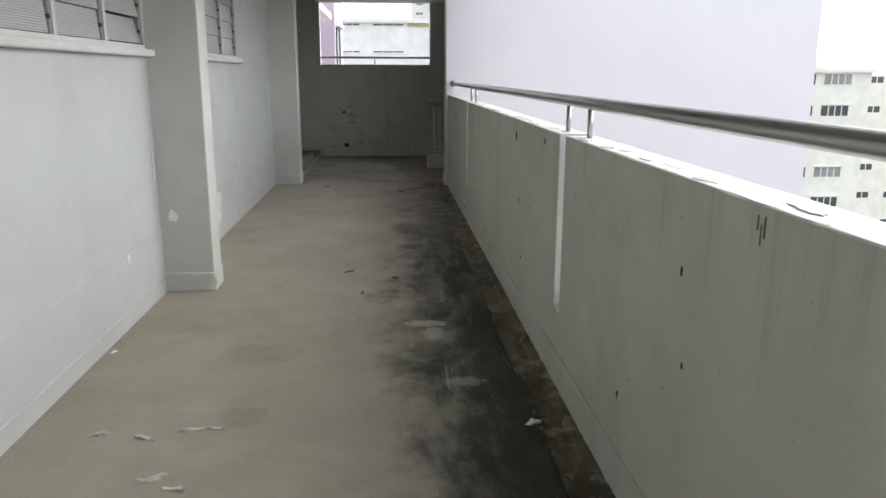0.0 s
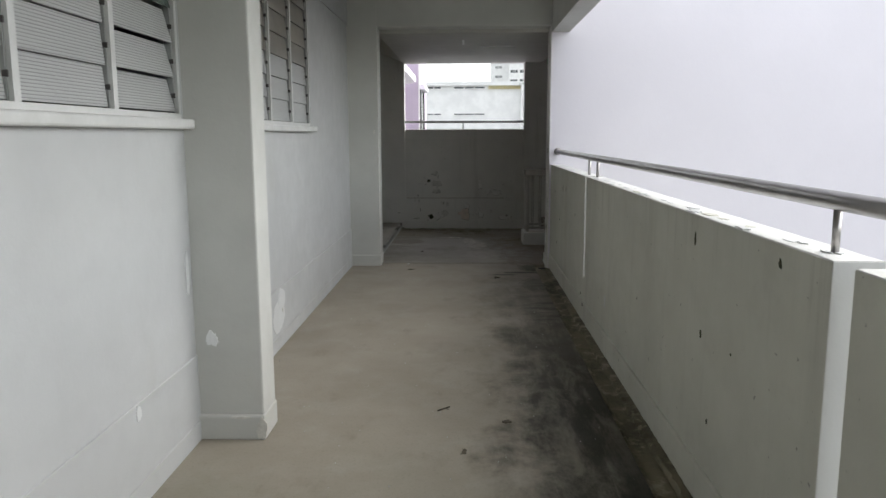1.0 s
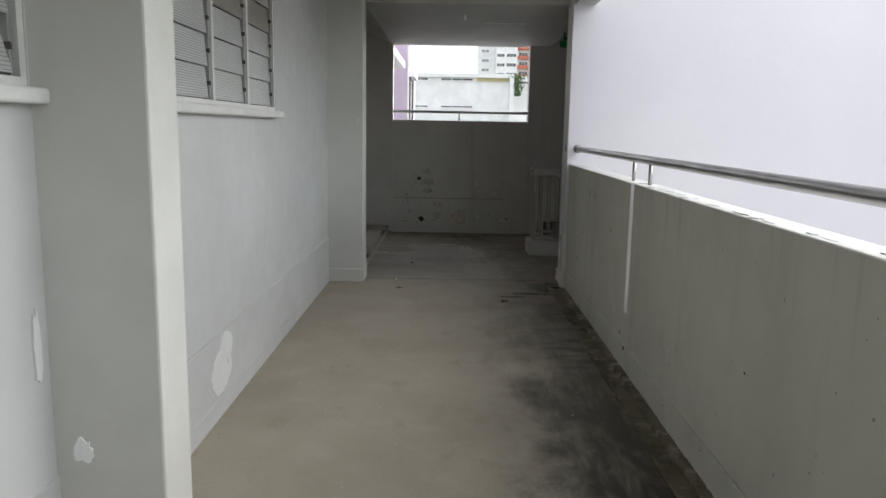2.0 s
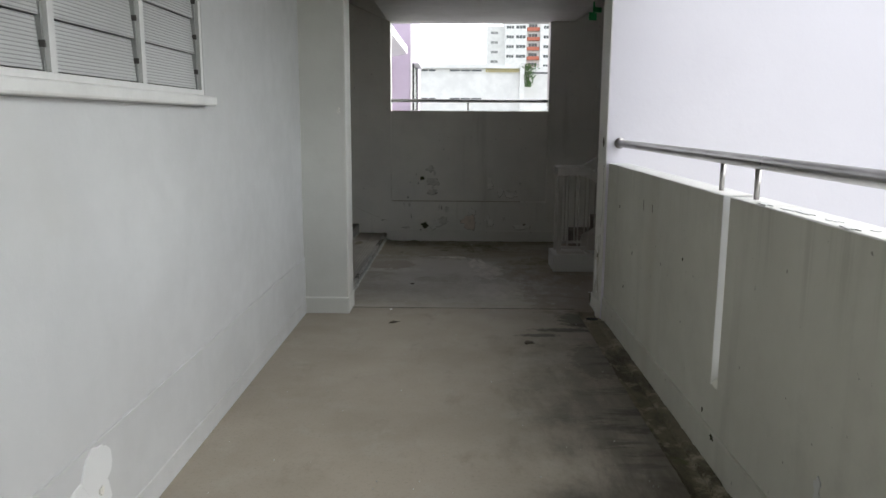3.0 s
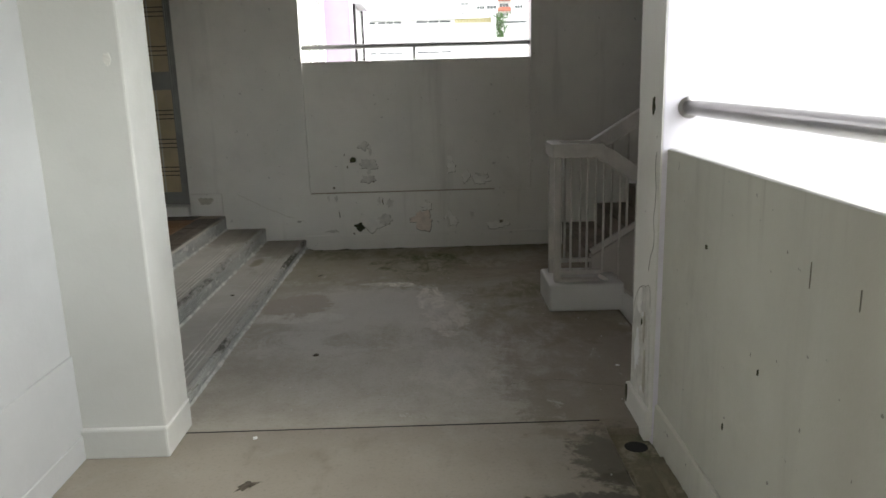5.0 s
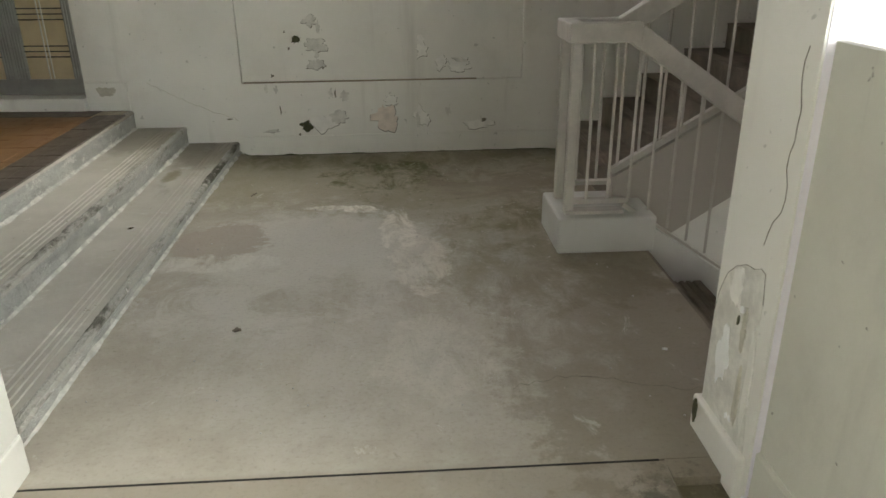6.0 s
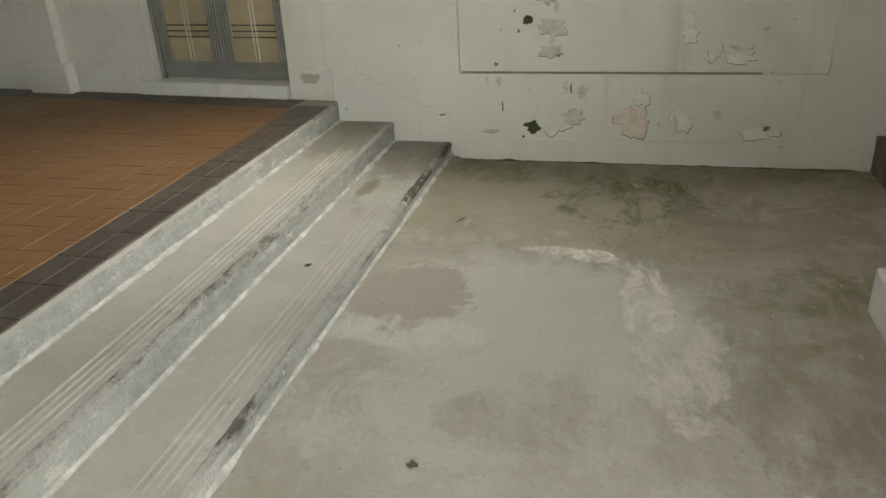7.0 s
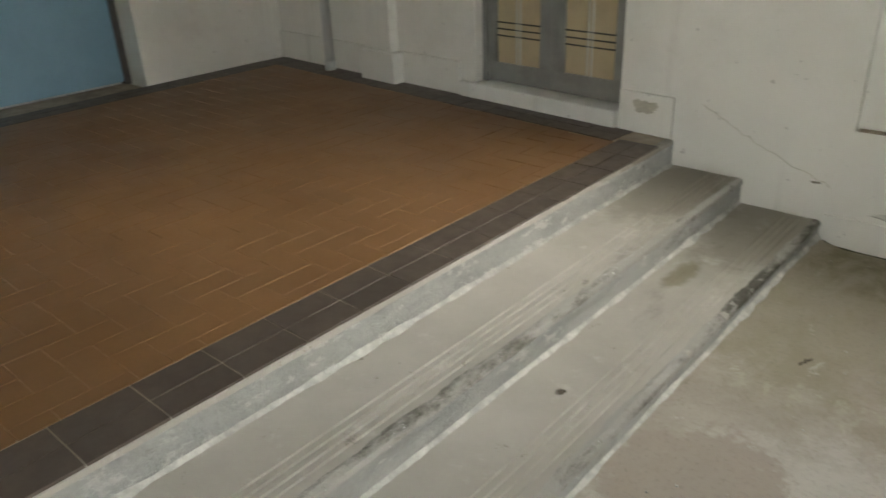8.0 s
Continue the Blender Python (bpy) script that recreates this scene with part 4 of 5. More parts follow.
# platform left wall, blue shutter, pilaster, pipe
structure("wall_platform_west", boxes((-5.0, -4.725, 11.90, 13.2, Z3 - 0.02, 2.74), (-5.0, -4.725, YS, 11.90, 2.38, 2.74), (-5.0, -4.725, YS, 10.1, Z3 - 0.02, 2.38)), "stairhall", "grey-white wall beside the blue shutter", "wall")
shutter = holder("door_1", "closed flat blue painted shutter door", "door", kind="structure", at=(-4.95, 11.0, Z3))
part("leaf", boxes((-0.02, 0.02, -0.9, 0.86, 0.012, 2.06), bevel=0.004), "blue", shutter)
part("door_frame", boxes((-0.03, 0.035, 0.86, 0.9, -0.005, 2.06), (-0.03, 0.035, -0.9, 0.9, 2.06, 2.1)), "rust", shutter)
pil = structure("pilaster", askew(boxes((-3.67, -3.45, YF - 0.06, YF + 0.01, Z3 - 0.005, 2.74), bevel=0.008)), "stairhall", "white painted wall pilaster on the platform", "pillar")
part("plinth", askew(boxes((-3.72, -3.40, YF - 0.09, YF + 0.01, Z3 - 0.006, Z3 + 0.18), bevel=0.01)), "stairhall", pil)
pipe = holder("drain_pipe", "white painted vertical drain pipe in the platform corner", "pipe", at=ASK @ Vector((-4.07, YF - 0.07, Z3)))
bm = bmesh.new()
rod(bm, (0, 0, -0.01), (0, 0, 2.44), 0.03, 18)
part("tube", bm, "frame", pipe, smooth=True)
bm = bmesh.new()
rod(bm, (0, 0, -0.005), (0, 0, 0.06), 0.036, 18)
part("collar", bm, "frame", pipe, smooth=True)


# double door of fluted aluminium with amber glass
def fluted_door():
    d = holder("door_2", "closed double door of fluted grey aluminium with amber glass", "door", kind="structure", at=ASK @ Vector((-2.3475, YF + 0.075, 0.376)))
    d.rotation_euler = (0, 0, radians(-5))
    half, top = 0.46, 2.03

    def add(name, bm, mat_name, parent=d, label=""):
        return part(name, bm, mat_name, parent, label)

    add("door_frame", boxes((-half, -half + 0.03, -0.02, 0.04, 0, top + 0.02), (half - 0.03, half, -0.02, 0.04, 0, top + 0.02), (-half + 0.03, half - 0.03, -0.02, 0.04, top - 0.02, top + 0.02)), "alu")
    for s in (-1, 1):
        a, b = (-half + 0.032, -0.002) if s < 0 else (0.002, half - 0.032)
        g0, g1 = (a + 0.055, b - 0.075) if s < 0 else (a + 0.075, b - 0.055)
        leaf = add("leaf", boxes((a, g0, -0.005, 0.03, 0.006, top - 0.022), (g1, b, -0.005, 0.03, 0.006, top - 0.022), (g0, g1, -0.005, 0.03, 0.006, 0.105), (g0, g1, -0.005, 0.03, 0.942, 1.085), (g0, g1, -0.005, 0.03, top - 0.12, top - 0.022)), "alu")
        for lo, hi in ((a, g0), (g1, b)):
            k = int((hi - lo) / 0.0165)
            for j in range(k):
                x = lo + (j + 0.5) * (hi - lo) / k
                add("flute", boxes((x - 0.005, x + 0.005, -0.012, -0.0045, 0.11, top - 0.03), bevel=0.002), "alu", leaf)
        for z0, z1 in ((0.105, 0.942), (1.085, top - 0.12)):
            add("pane", boxes((g0, g1, 0.010, 0.016, z0, z1)), "amber", leaf, "amber frosted glass")
            mid = (g0 + g1) / 2
            for x in (mid - 0.012, mid + 0.012):
                bm = bmesh.new()
                rod(bm, (x, 0.003, z0), (x, 0.003, z1), 0.0045, 8)
                add("grille_bar", bm, "frame", leaf)
            for base in (0.28, 0.51, 0.745) if z0 < 0.5 else (1.25, 1.55, 1.75):
                for j in (-1, 0, 1):
                    z = base + j * 0.034
                    bm = bmesh.new()
                    rod(bm, (g0, 0.006, z), (g1, 0.006, z), 0.0042, 8)
                    add("grille_bar", bm, "rust", leaf)
    add("handle", boxes((0.02, 0.045, -0.045, -0.005, 0.96, 1.06), bevel=0.004), "alu")
    return d


fluted_door()
structure("door_sill", askew(boxes((-2.915, -1.892, YF - 0.03, YF + 0.13, Z3 - 0.004, 0.372), bevel=0.008)), "stairhall", "raised white painted cement door sill", "sill")
structure("wall_behind_door", askew(boxes((-2.88, -1.83, YF + 0.178, YF + 0.24, 0.2, 2.6))), "stainbrown", "plain brown wall closing the doorway", "wall")

# ---- staircase: flight up, flight down, plinth and railing ----
UX, UZ0, GO, RI = 1.19, 0.152, 0.27, 0.155


def flight(name, up, y0, y1, steps, label):
    """Solid flight seen from its side; every step is a piece of its own with grip lines."""
    s = holder(name, label, "stairs", kind="structure", at=(UX, y0, 0))
    k = 1 if up else -1
    for i in range(steps):
        x = UX + 0.01 + i * GO
        z = (UZ0 + i * RI) if up else (-RI - i * RI)
        prof = [(x, z - RI - (0.12 if up else 0.2)), (x, z - 0.012), (x - 0.006, z - 0.006), (x - 0.003, z)] if up else [(x, z - 0.25), (x, z)]
        if up:
            for g in range(3):
                gx = x + 0.03 + g * 0.022
                prof += [(gx, z), (gx + 0.003, z - 0.004), (gx + 0.006, z - 0.004), (gx + 0.009, z)]
            prof += [(x + GO, z), (x + GO, z - RI + 0.02)]
        else:
            for g in range(5):
                gx = x + 0.09 + g * 0.032
                prof += [(gx, z), (gx + 0.004, z - 0.008), (gx + 0.012, z - 0.008), (gx + 0.016, z)]
            prof += [(x + GO - 0.003, z), (x + GO, z - 0.006), (x + GO, z - 0.25 - RI)]
        bm = prism(prof, y0, y1)
        bm.transform(Matrix.Translation((-UX, -y0, 0)))
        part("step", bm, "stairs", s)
    return s


up_flight = flight("stairs_up", True, 11.12, YF - 0.001, 9, "dark worn cement stair flight going up")
down_flight = flight("stairs_down", False, 9.512, 10.80, 9, "worn cement stair flight going down")
part("top_nosing", boxes((1.2 - UX - 0.002, 1.212 - UX, 0, 1.33, -0.25, 0.0)), "stairs", down_flight)
# side stringers
up_side = prism([(1.10, 0.0), (1.10, 0.262), (3.65, 1.80), (3.65, 1.42), (1.36, -0.05)], 11.04, 11.119)
structure("stringer_up", up_side, "stringer", "grey-white painted side of the upper stair flight", "stringer")
down_side = prism([(1.237, -0.02), (1.10, -0.02), (1.10, 0.158), (1.15, 0.158), (3.65, -1.53), (3.65, -1.95), (1.36, -0.45), (1.237, -0.30)], 10.785, 10.90)
structure("stringer_down", down_side, "pillar", "grey-white painted side of the lower stair flight", "stringer")
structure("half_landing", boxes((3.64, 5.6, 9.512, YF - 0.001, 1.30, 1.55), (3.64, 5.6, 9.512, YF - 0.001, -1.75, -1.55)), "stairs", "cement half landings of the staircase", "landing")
# Unseen slab and wall, added to stop light coming up under the stairs.
structure("floor_unseen_lower", boxes((1.0, 5.67, 9.512, YF - 0.001, -3.3, -3.1)), "stairs", "unseen cement slab added to keep out light from below", "floor")
structure("wall_unseen_under_landing", boxes((1.0, 1.19, 9.512, YF - 0.001, -3.1, -0.21)), "stairhall", "unseen grey-white wall added under the landing to keep out light", "wall")
plinth = structure("stair_plinth", boxes((0.80, 1.236, 10.78, 11.17, -0.003, 0.162), bevel=0.012), "pillar", "white painted block at the foot of the stair railing", "plinth")
part("base_plate", boxes((0.84, 1.10, 10.835, 10.90, 0.159, 0.176), bevel=0.003), "railpaint", plinth)

railing = holder("stair_railing", "grey-white painted steel stair railing with thin upright bars", "railing", at=(0.86, 10.87, 0.16))
rb = Matrix.Translation((-0.86, -10.87, -0.16))


def rail_bit(name, bm, label=""):
    bm.transform(rb)
    return part(name, bm, "railpaint", railing, label)


YD, YU = 10.868, 11.075
for y in (YD, YU):
    rail_bit("newel_post", boxes((0.838, 0.878, y - 0.02, y + 0.02, 0.158, 0.90), bevel=0.004))
bm = boxes((0.822, 1.12, YD - 0.032, YD + 0.032, 0.893, 0.972), bevel=0.006)
rail_bit("top_rail", bm)
bm = boxes((0.822, 0.894, YD + 0.03, YU + 0.03, 0.893, 0.970), bevel=0.006)
rail_bit("top_rail", bm)
bm = boxes((0.88, 1.12, YU - 0.03, YU + 0.03, 0.893, 0.9705), bevel=0.006)
rail_bit("top_rail", bm)
SD, SU = -0.68, 0.605
bm = bmesh.new()
bar(bm, (1.10, YD, 0.925), (3.6, YD, 0.925 + SD * 2.5), 0.06, 0.085, 0.006)
rail_bit("sloping_rail", bm)
bm = bmesh.new()
bar(bm, (1.10, YU, 0.93), (3.6, YU, 0.93 + SU * 2.5), 0.06, 0.085, 0.006)
rail_bit("sloping_rail", bm)
bm = bmesh.new()
bar(bm, (0.86, YD, 0.215), (1.11, YD, 0.215), 0.03, 0.022)
bar(bm, (1.10, YD, 0.195), (3.6, YD, 0.195 + SD * 2.5), 0.032, 0.02)
rail_bit("bottom_rail", bm)
bm = bmesh.new()
bar(bm, (0.86, YU, 0.235), (1.11, YU, 0.235), 0.03, 0.022)
bar(bm, (1.10, YU, 0.285), (3.6, YU, 0.285 + SU * 2.5), 0.032, 0.03)
rail_bit("bottom_rail", bm)
for y, slope in ((YD, SD), (YU, SU)):
    for k in range(27):
        x = 0.935 + 0.095 * k
        run = max(0.0, x - 1.10)
        low = (0.22 if slope < 0 else 0.25 + (0.04 if run else 0)) + slope * run
        bm = bmesh.new()
        rod(bm, (x, y, low), (x, y, 0.895 + slope * run), 0.007, 8)
        rail_bit("baluster", bm)

# ---- outside: ground, own block's wing, other blocks ----
bm = bmesh.new()
bmesh.ops.create_grid(bm, x_segments=8, y_segments=8, size=2500)
bm.transform(Matrix.Translation((0, 0, -22)))
structure("ground", bm, "asphalt", "grey asphalt and paved ground far below", "ground")


def block(name, at, walls, wall_mat, label, category="building"):
    b = holder(name, label, category, at=at)
    for row in walls:
        part("wall", boxes(row), wall_mat, b)
    return b


def far_window(parent, x0, x1, y, z0, z1, panes=1, glass="window_far", frame_mat="far_white"):
    """A recessed window facing south in the parent's own measure."""
    w = part("window", boxes((x0, x1, y - 0.05, y + 0.02, z0, z0 + 0.06), (x0, x1, y - 0.05, y + 0.02, z1 - 0.06, z1)), frame_mat, parent)
    part("pane", boxes((x0, x1, y - 0.02, y + 0.02, z0 + 0.06, z1 - 0.06)), glass, w)
    for k in range(1, panes):
        x = x0 + (x1 - x0) * k / panes
        part("glazing_bar", boxes((x - 0.04, x + 0.04, y - 0.045, y - 0.02, z0 + 0.06, z1 - 0.06)), frame_mat, w)
    return w


wing = block("block_wing", (-1.3, 17, 0), ((-4, 0, -3.55, 4.0, -22, 10), (0, 0.35, 0.25, 3.45, -22, 10),), "lilac_deep", "lilac painted wing of the same block with window hoods")
part("hood", prism([(0, 2.78), (0.32, 2.62), (0.32, 2.50), (0, 2.44)], -3.5, -0.1), "lilac", wing, "pale concrete window hood")
part("window_frame", boxes((0.0, 0.03, -3.5, -0.15, 1.0, 1.06), (0.0, 0.03, -3.5, -0.15, 2.34, 2.4), *[(0.0, 0.03, -3.5 + 0.555 * k - 0.03, -3.5 + 0.555 * k + 0.03, 1.06, 2.34) for k in range(7)]), "far_white", wing)
part("pane", boxes((0.001, 0.012, -3.5, -0.15, 1.06, 2.34)), "window_grey", wing)
part("corner_strip", boxes((0.345, 0.375, 0.235, 0.30, -22, 10)), "far_white", wing)
part("hood", boxes((0.35, 0.47, 0.6, 2.0, 2.40, 2.50)), "lilac", wing)
for y in (0.65, 1.85):
    part("window_frame", boxes((0.35, 0.385, y, y + 0.05, 1.0, 2.40)), "dark", wing)
part("pane", boxes((0.351, 0.362, 0.70, 1.85, 1.0, 2.39)), "window_grey", wing)

low_block = block("low_block", (0, 60, -22), ((-20, 4.3, 0, 10, 0, 27.43), (4.6, 14, 0.5, 10, 0, 27.4), (-20, 4.3, -0.25, 0.0, 27.2, 27.5),), "far_white", "long low white block with ribbon windows and a flat roof")
for z0, z1 in ((26.93, 27.18), (24.92, 25.13), (22.2, 23.0), (19.4, 20.2)):
    for x0, x1 in ((-9.5, -6.2), (-5.6, -3.7), (-3.5, -1.9), (-0.85, 1.5)):
        far_window(low_block, x0, x1, -0.02, z0, z1, 3)
part("screen", boxes(*[(1.81, 4.25, -0.14, -0.02, 26.95 + 0.09 * k, 27.0 + 0.09 * k) for k in range(6)], *[(1.81 + 0.2 * k, 1.86 + 0.2 * k, -0.10, -0.01, 26.94, 27.45) for k in range(13)]), "ochre", low_block, "ochre slatted roof screen")
part("fin", boxes((4.3, 4.6, -0.5, 0.6, 0, 27.5)), "far_white", low_block)
far_window(low_block, 5.2, 8.5, 0.48, 26.8, 27.05, 2)

# creeper over the low block's edge
rnd = random.Random(12)
creeper = holder("hanging_creeper", "bushy green creeper hanging from the roof edge", "plant", at=(4.9, 59.7, 5.4))
bm = bmesh.new()
for k in range(420):
    f = rnd.random()
    x, z = rnd.gauss(0, 0.28) * (1.15 - f * 0.7), 0.1 - f * 1.6
    c = Vector((x, rnd.uniform(-0.25, 0.2), z))
    r = rnd.uniform(0.05, 0.12)
    a = Euler((rnd.uniform(0, 6), rnd.uniform(0, 6), rnd.uniform(0, 6))).to_matrix()
    vs = [bm.verts.new(c + a @ Vector(p)) for p in ((-r, 0, 0), (0, -r * 0.5, 0.02), (r, 0, 0), (0, r * 0.5, 0.02))]
    bm.faces.new(vs)
part("foliage", bm, "leaf", creeper)
bm = bmesh.new()
for k in range(7):
    rod(bm, (rnd.gauss(0, 0.15), 0.1, 0.15), (rnd.gauss(0, 0.2), rnd.uniform(-0.1, 0.1), -1.2), 0.015, 6)
part("stem", bm, "debris", creeper)

tower = block("tower_block", (0, 220, -22), ((12.5, 18.6, 0, 14, 0, 53.9), (18.6, 22.3, 1.2, 14, 0, 53.0), (22.3, 34, 0, 14, 0, 53.4), (7.6, 12.5, 3, 14, 0, 50), (12.3, 34.2, -0.4, 14, 53.9, 54.3),), "far_white", "tall white apartment block with red balcony bays")
for k in range(12):
    z = 49.0 - 2.65 * k
    far_window(tower, 12.9, 14.9, -0.02, z, z + 0.9, 3)
    far_window(tower, 15.6, 18.2, -0.02, z, z + 0.95, 3)
    far_window(tower, 23.3, 25.4, -0.02, z, z + 0.9, 3)
    far_window(tower, 8.6, 10.6, 2.98, z - 1.2, z - 0.4, 2, "window_grey")
    part("balcony", boxes((18.7, 22.2, 0.1, 1.25, z - 0.5, z + 0.45), bevel=0.03), "red", tower, "brick-red balcony front")
    far_window(tower, 19.2, 21.6, 1.18, z + 0.45, z + 1.5, 3)

side = block("cream_block", (0, 64, -22), ((28, 42.8, 0, 12, 0, 23.6), (27.7, 43.1, -0.35, 12, 23.6, 23.9), (42.8, 60, 4, 14, 0, 23.4), (39.5, 41.2, 2, 5, 23.9, 25.0), (36.2, 38.4, 3, 5, 23.9, 24.6),), "cream", "cream apartment block with rows of casement windows")
for k in range(7):
    z = 22.52 - 2.72 * k
    far_window(side, 33.0, 34.4, -0.02, z, z + 1.0, 2)
    far_window(side, 36.3, 37.65, -0.02, z, z + 1.0, 2)
    far_window(side, 38.5, 40.95, -0.02, z, z + 1.0, 4, "window_far" if k % 3 else "window_grey")
    part("ledge", boxes((38.4, 41.1, -0.25, -0.0, z + 1.0, z + 1.08)), "cream", side)
    far_window(side, 43.4, 44.2, 3.98, z + 0.1, z + 0.8, 1)
    far_window(side, 45.3, 46.6, 3.98, z + 0.1, z + 0.8, 2)
    far_window(side, 48.2, 50.2, 3.98, z + 0.1, z + 0.8, 3)

# ---- loose bits on the floors ----
def litter(name, material, seed, x, y, z, rx, ry, turn, label, lift=0.004):
    bm = ragged(seed, rx, ry, lift, 30, 0.7)
    for v in bm.verts:
        v.co.z = max(v.co.z, 0) + 0.004 * math.sin(v.co.x * 60 + seed) * (v.co.z > 0)
    bm.transform(pose(0, 0, 0, 0, 0, turn))
    ob = part(name, bm, material)
    ob.location = (x, y, z + 0.0005)
    return tagged(ob, label, "litter", "debris on the floor")


litter("paint_flake", "filler", 201, 0.772, 2.52, 0, 0.024, 0.016, 20, "white flake of fallen paint on the dark floor", 0.008)
litter("paint_flake", "filler", 202, -1.148, 3.415, 0, 0.014, 0.010, 50, "small white flake of fallen paint by the skirting")
litter("paint_flake", "filler", 203, -0.582, 9.302, 0, 0.007, 0.006, 0, "tiny white paint flake on the floor")
litter("paint_flake", "filler", 204, 0.993, 9.933, 0, 0.008, 0.006, 30, "tiny white paint flake on the landing floor")
for seed, x, y, rx, ry, turn in ((221, -0.90, 2.535, 0.034, 0.012, 15), (222, -0.72, 2.49, 0.042, 0.010, -20), (223, -0.55, 2.55, 0.055, 0.009, 12), (224, -0.47, 2.56, 0.030, 0.007, -5), (225, -0.60, 2.19, 0.045, 0.016, 20), (226, -0.50, 2.12, 0.036, 0.010, -12)):
    litter("paint_flake", "mortar", seed, x, y, 0, rx, ry, turn, "torn curl of pale paint on the corridor floor", 0.007)
litter("mud_clod", "debris", 206, 0.257, 4.725, 0, 0.018, 0.013, 10, "small dark clod on the corridor floor", 0.008)
litter("dry_leaf", "debris", 207, 0.046, 4.367, 0, 0.020, 0.009, 70, "small brown curled leaf on the floor", 0.006)
litter("mud_clod", "debris", 208, -0.48, 10.178, 0, 0.010, 0.008, 0, "small dark clod on the landing floor", 0.006)
litter("mud_clod", "debris", 209, -0.53, 8.95, 0, 0.035, 0.016, 35, "smear of brown dirt on the corridor floor", 0.003)
litter("mud_clod", "debris", 210, 0.37, 8.50, 0, 0.028, 0.018, 15, "dark clod at the end of a wet mark", 0.008)
litter("mud_clod", "debris", 211, -1.135, 11.10, Z1, 0.010, 0.007, 80, "small dark clod on the lowest step", 0.006)
litter("mud_clod", "debris", 212, -0.69, 11.75, 0, 0.022, 0.007, 70, "scraping of dark moss beside the step", 0.004)
bm = bmesh.new()
rod(bm, (-0.09, 4.86, 0.005), (-0.03, 4.915, 0.006), 0.0035, 6)
rod(bm, (-0.05, 4.895, 0.006), (-0.035, 4.88, 0.004), 0.002, 5)
tagged(part("twig", bm, "debris"), "thin dry brown twig on the corridor floor", "litter", "debris on the floor")
bm = bmesh.new()
last = None
rnd = random.Random(8)
for k in range(26):
    f = k / 25
    p = (0.45 + 0.62 * f, 9.74 + 0.05 * math.sin(f * 5) + rnd.uniform(-0.012, 0.012), 0.0012)
    if last:
        bar(bm, last, p, 0.0008, 0.0012)
    last = p
tagged(part("floor_crack", bm, "grime"), "thin dark crack across the landing floor", "crack", kind="structure")
rnd = random.Random(31)
bm = bmesh.new()
for k in range(160):
    x, y = rnd.uniform(-1.15, 0.78), rnd.uniform(1.5, 9.0)
    r = rnd.uniform(0.0015, 0.004)
    bmesh.ops.create_icosphere(bm, subdivisions=1, radius=r, matrix=pose(x, y, r * 0.5))
for k in range(120):
    x, y = rnd.uniform(-0.85, 1.1), rnd.uniform(9.5, 12.6)
    r = rnd.uniform(0.0015, 0.004)
    bmesh.ops.create_icosphere(bm, subdivisions=1, radius=r, matrix=pose(x, y, r * 0.5))
tagged(part("grit", bm, "mortar"), "scattered pale grit on the cement floors", "grit", kind="stuff")

# ---- quarry tiles of the platform ----
TW, TL, JO = 0.0945, 0.1945, 0.0034
tiles = structure("tile_floor", boxes((-4.725, -1.63, YS + 0.002, 13.12, Z3 - 0.013, Z3 - 0.003)), "grout", "tiled platform floor, orange herringbone with a dark brown border", "floor")


def tile_mesh(name, w, l, material):
    bm = bmesh.new()
    r = bmesh.ops.create_cube(bm, size=1)["verts"]
    bmesh.ops.transform(bm, matrix=Matrix.Diagonal((w, l, 0.012, 1)), verts=r)
    top = [e for e in bm.edges if all(v.co.z > 0 for v in e.verts)]
    bmesh.ops.bevel(bm, geom=top, offset=0.0009, segments=1, affect="EDGES")
    return mesh_of(name, bm, material)


dark_y, dark_x = tile_mesh("tile", TW - JO, TL - JO, "tile_dark"), tile_mesh("tile", TL - JO, TW - JO, "tile_dark")
orange_y, orange_x = tile_mesh("tile", TW - JO, TL - JO, "tile_orange"), tile_mesh("tile", TL - JO, TW - JO, "tile_orange")
rnd = random.Random(9)


def lay(me, x, y, turn=0.0):
    ob = new("tile", me)
    ob.location = (x, y, Z3 - 0.006 + rnd.uniform(-0.0006, 0.0006))
    ob.rotation_euler = (rnd.uniform(-0.004, 0.004), rnd.uniform(-0.004, 0.004), turn)
    ob.parent = tiles


for k in range(17):
    y = YS + 0.10 + k * TL
    edge = -1.600
    for row in range(2):
        if y < YF - TW:
            lay(dark_y, edge - TW * (row + 0.5), y)
for k in range(15):
    for row in range(2):
        p = ASK @ Vector((-1.89 - k * TL, YF - TW * (row + 0.5) - 0.004, 0))
        lay(dark_x, p.x, p.y, radians(-5))
for k in range(17):
    for row in range(2):
        lay(dark_y, -4.725 + TW * (row + 0.5), YS + 0.12 + k * TL)
part("field_bed", boxes((-4.58, -1.80, YS + 0.012, 12.53, Z3 - 0.0029, Z3 - 0.0022)), "grout_field", tiles)
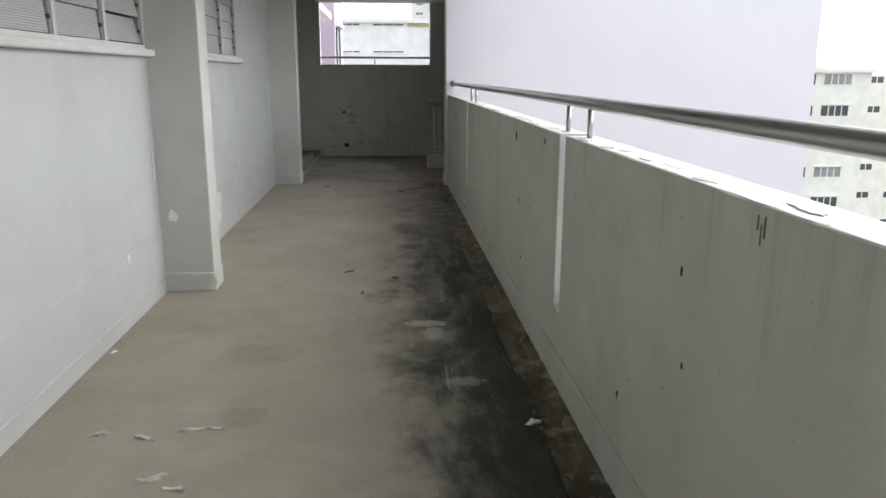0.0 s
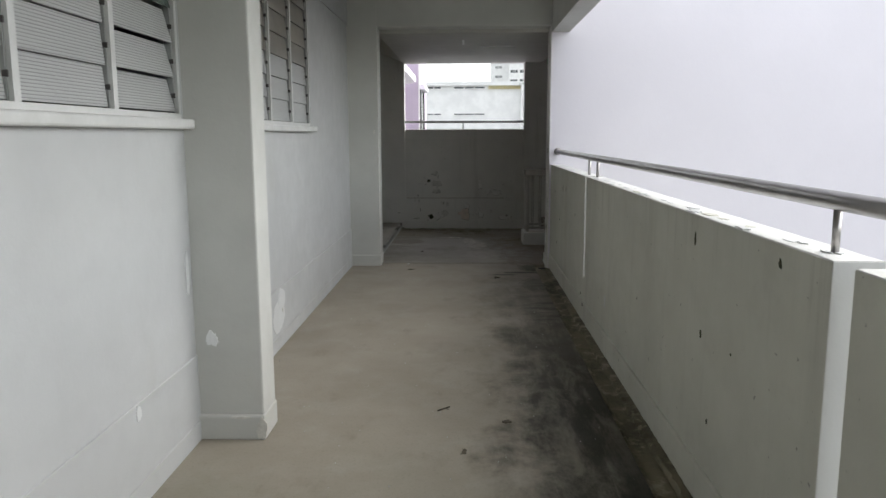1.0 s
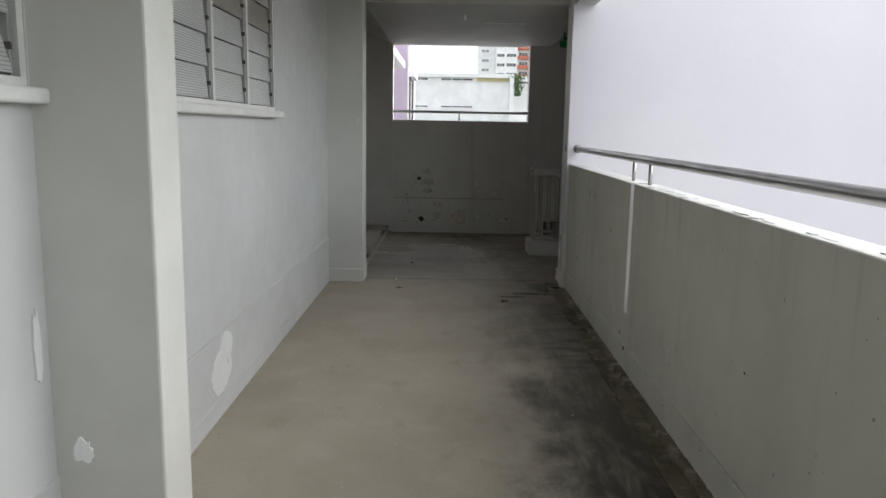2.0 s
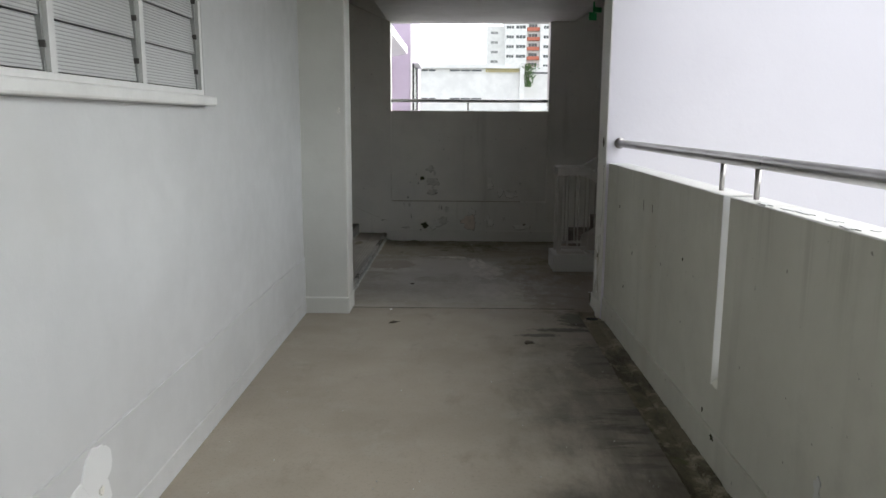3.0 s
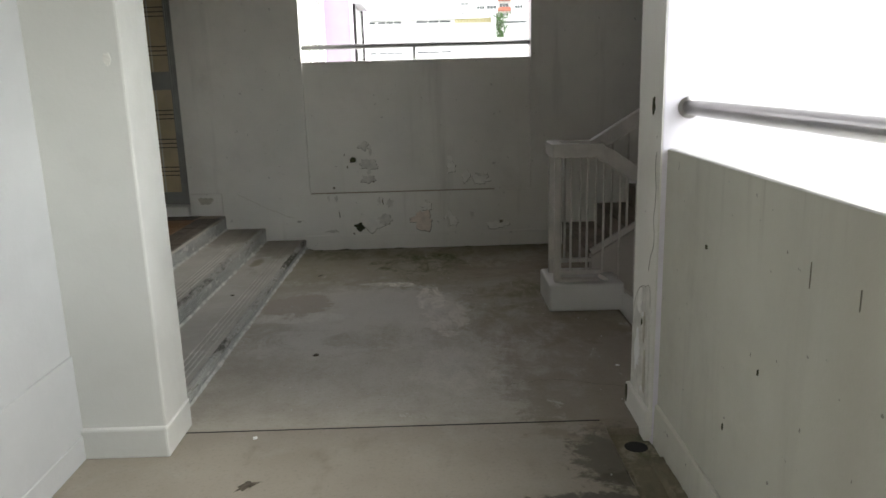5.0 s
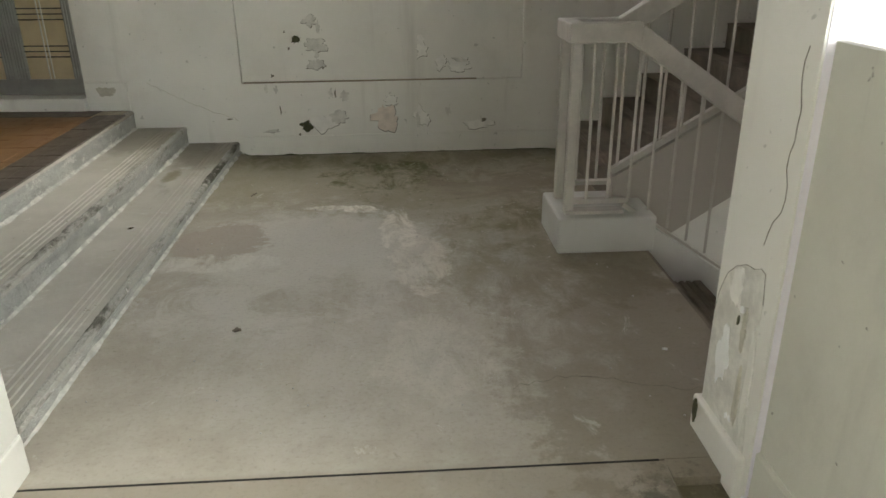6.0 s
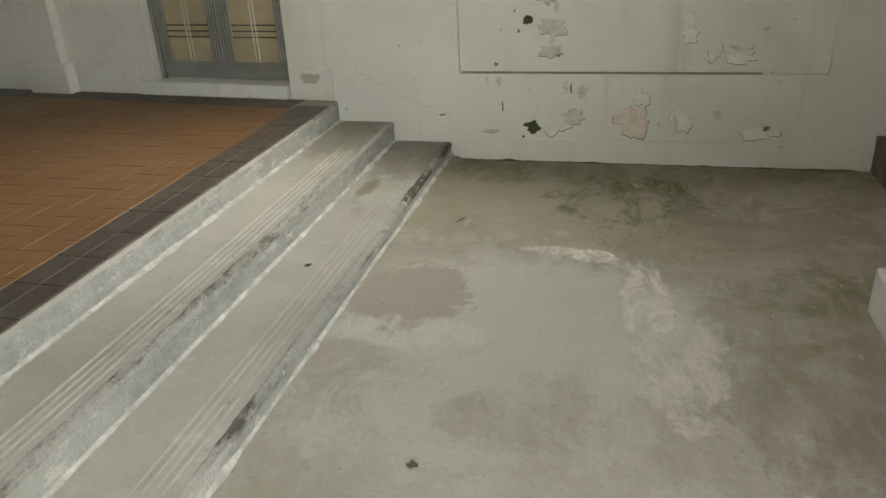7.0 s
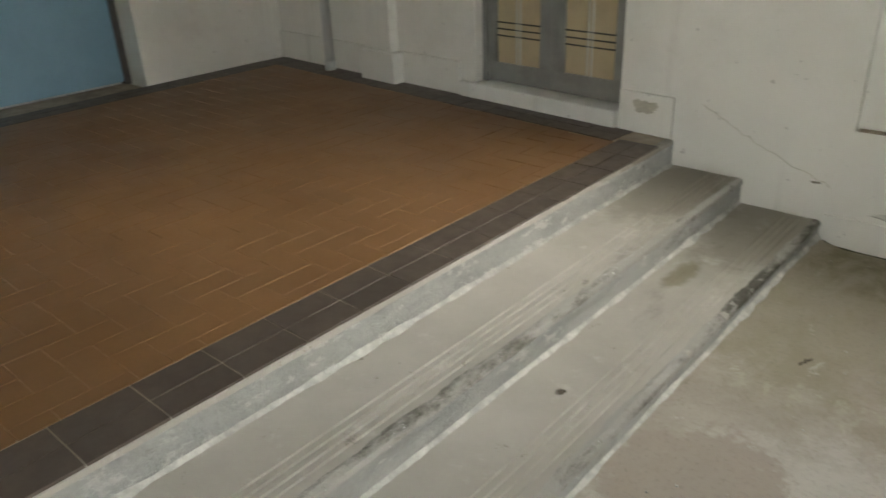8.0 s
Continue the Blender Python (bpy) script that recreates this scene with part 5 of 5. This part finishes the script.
# herringbone field; the part near the steps in single tiles, the rest joined
spots = []
for i in range(-40, 60):
    for j in range(-40, 60):
        # blocks two wide and one long, laid stepwise
        cx, cy = -1.80 - i * TW - 0.0, YS + 0.1 + j * TW
        m4 = (i + j) % 4
        if m4 == 0:
            spots.append((cx - TW / 2, cy, 1))
        elif m4 == 2:
            spots.append((cx, cy + TW / 2, 0))
inside, cut = [], []
X0, Y0 = -4.725 + 2 * TW + 0.003, YS + 0.01
for x, y, lie in spots:
    a, d = ((TL - JO) / 2, (TW - JO) / 2) if lie else ((TW - JO) / 2, (TL - JO) / 2)
    lim = -1.600 - 2 * TW - 0.004
    Y1 = YF - 2 * TW - 0.012 + max(0.0, -1.6 - x) * 0.0875
    xa, xb, ya, yb = max(x - a, X0), min(x + a, lim), max(y - d, Y0), min(y + d, Y1)
    if xb - xa > 0.008 and yb - ya > 0.008:
        whole = xb - xa > 2 * a - 0.002 and yb - ya > 2 * d - 0.002
        (inside if whole else cut).append((-x, x, y, lie) if whole else (xa, xb, ya, yb))
inside.sort()
for _, x, y, lie in inside[:260]:
    lay(orange_x if lie else orange_y, x, y)
for xa, xb, ya, yb in cut:
    lay(tile_mesh("tile", xb - xa, yb - ya, "tile_orange"), (xa + xb) / 2, (ya + yb) / 2)
verts, faces = [], []
for _, x, y, lie in inside[260:]:
    a, b = ((TL - JO) / 2, (TW - JO) / 2) if lie else ((TW - JO) / 2, (TL - JO) / 2)
    s = len(verts)
    for z, q in ((Z3 - 0.010, 0), (Z3 - 0.0015, 0), (Z3, 0.0009)):
        verts += [(x - a + q, y - b + q, z), (x + a - q, y - b + q, z), (x + a - q, y + b - q, z), (x - a + q, y + b - q, z)]
    for lvl in (0, 4):
        faces += [(s + lvl + k, s + lvl + (k + 1) % 4, s + lvl + 4 + (k + 1) % 4, s + lvl + 4 + k) for k in range(4)]
    faces.append((s + 8, s + 9, s + 10, s + 11))
me = bpy.data.meshes.new("tiles")
me.from_pydata(verts, [], faces)
me.materials.append(M["tile_orange"])
rest = new("tiles", me)
rest.parent = tiles
tagged(rest, kind="stuff")
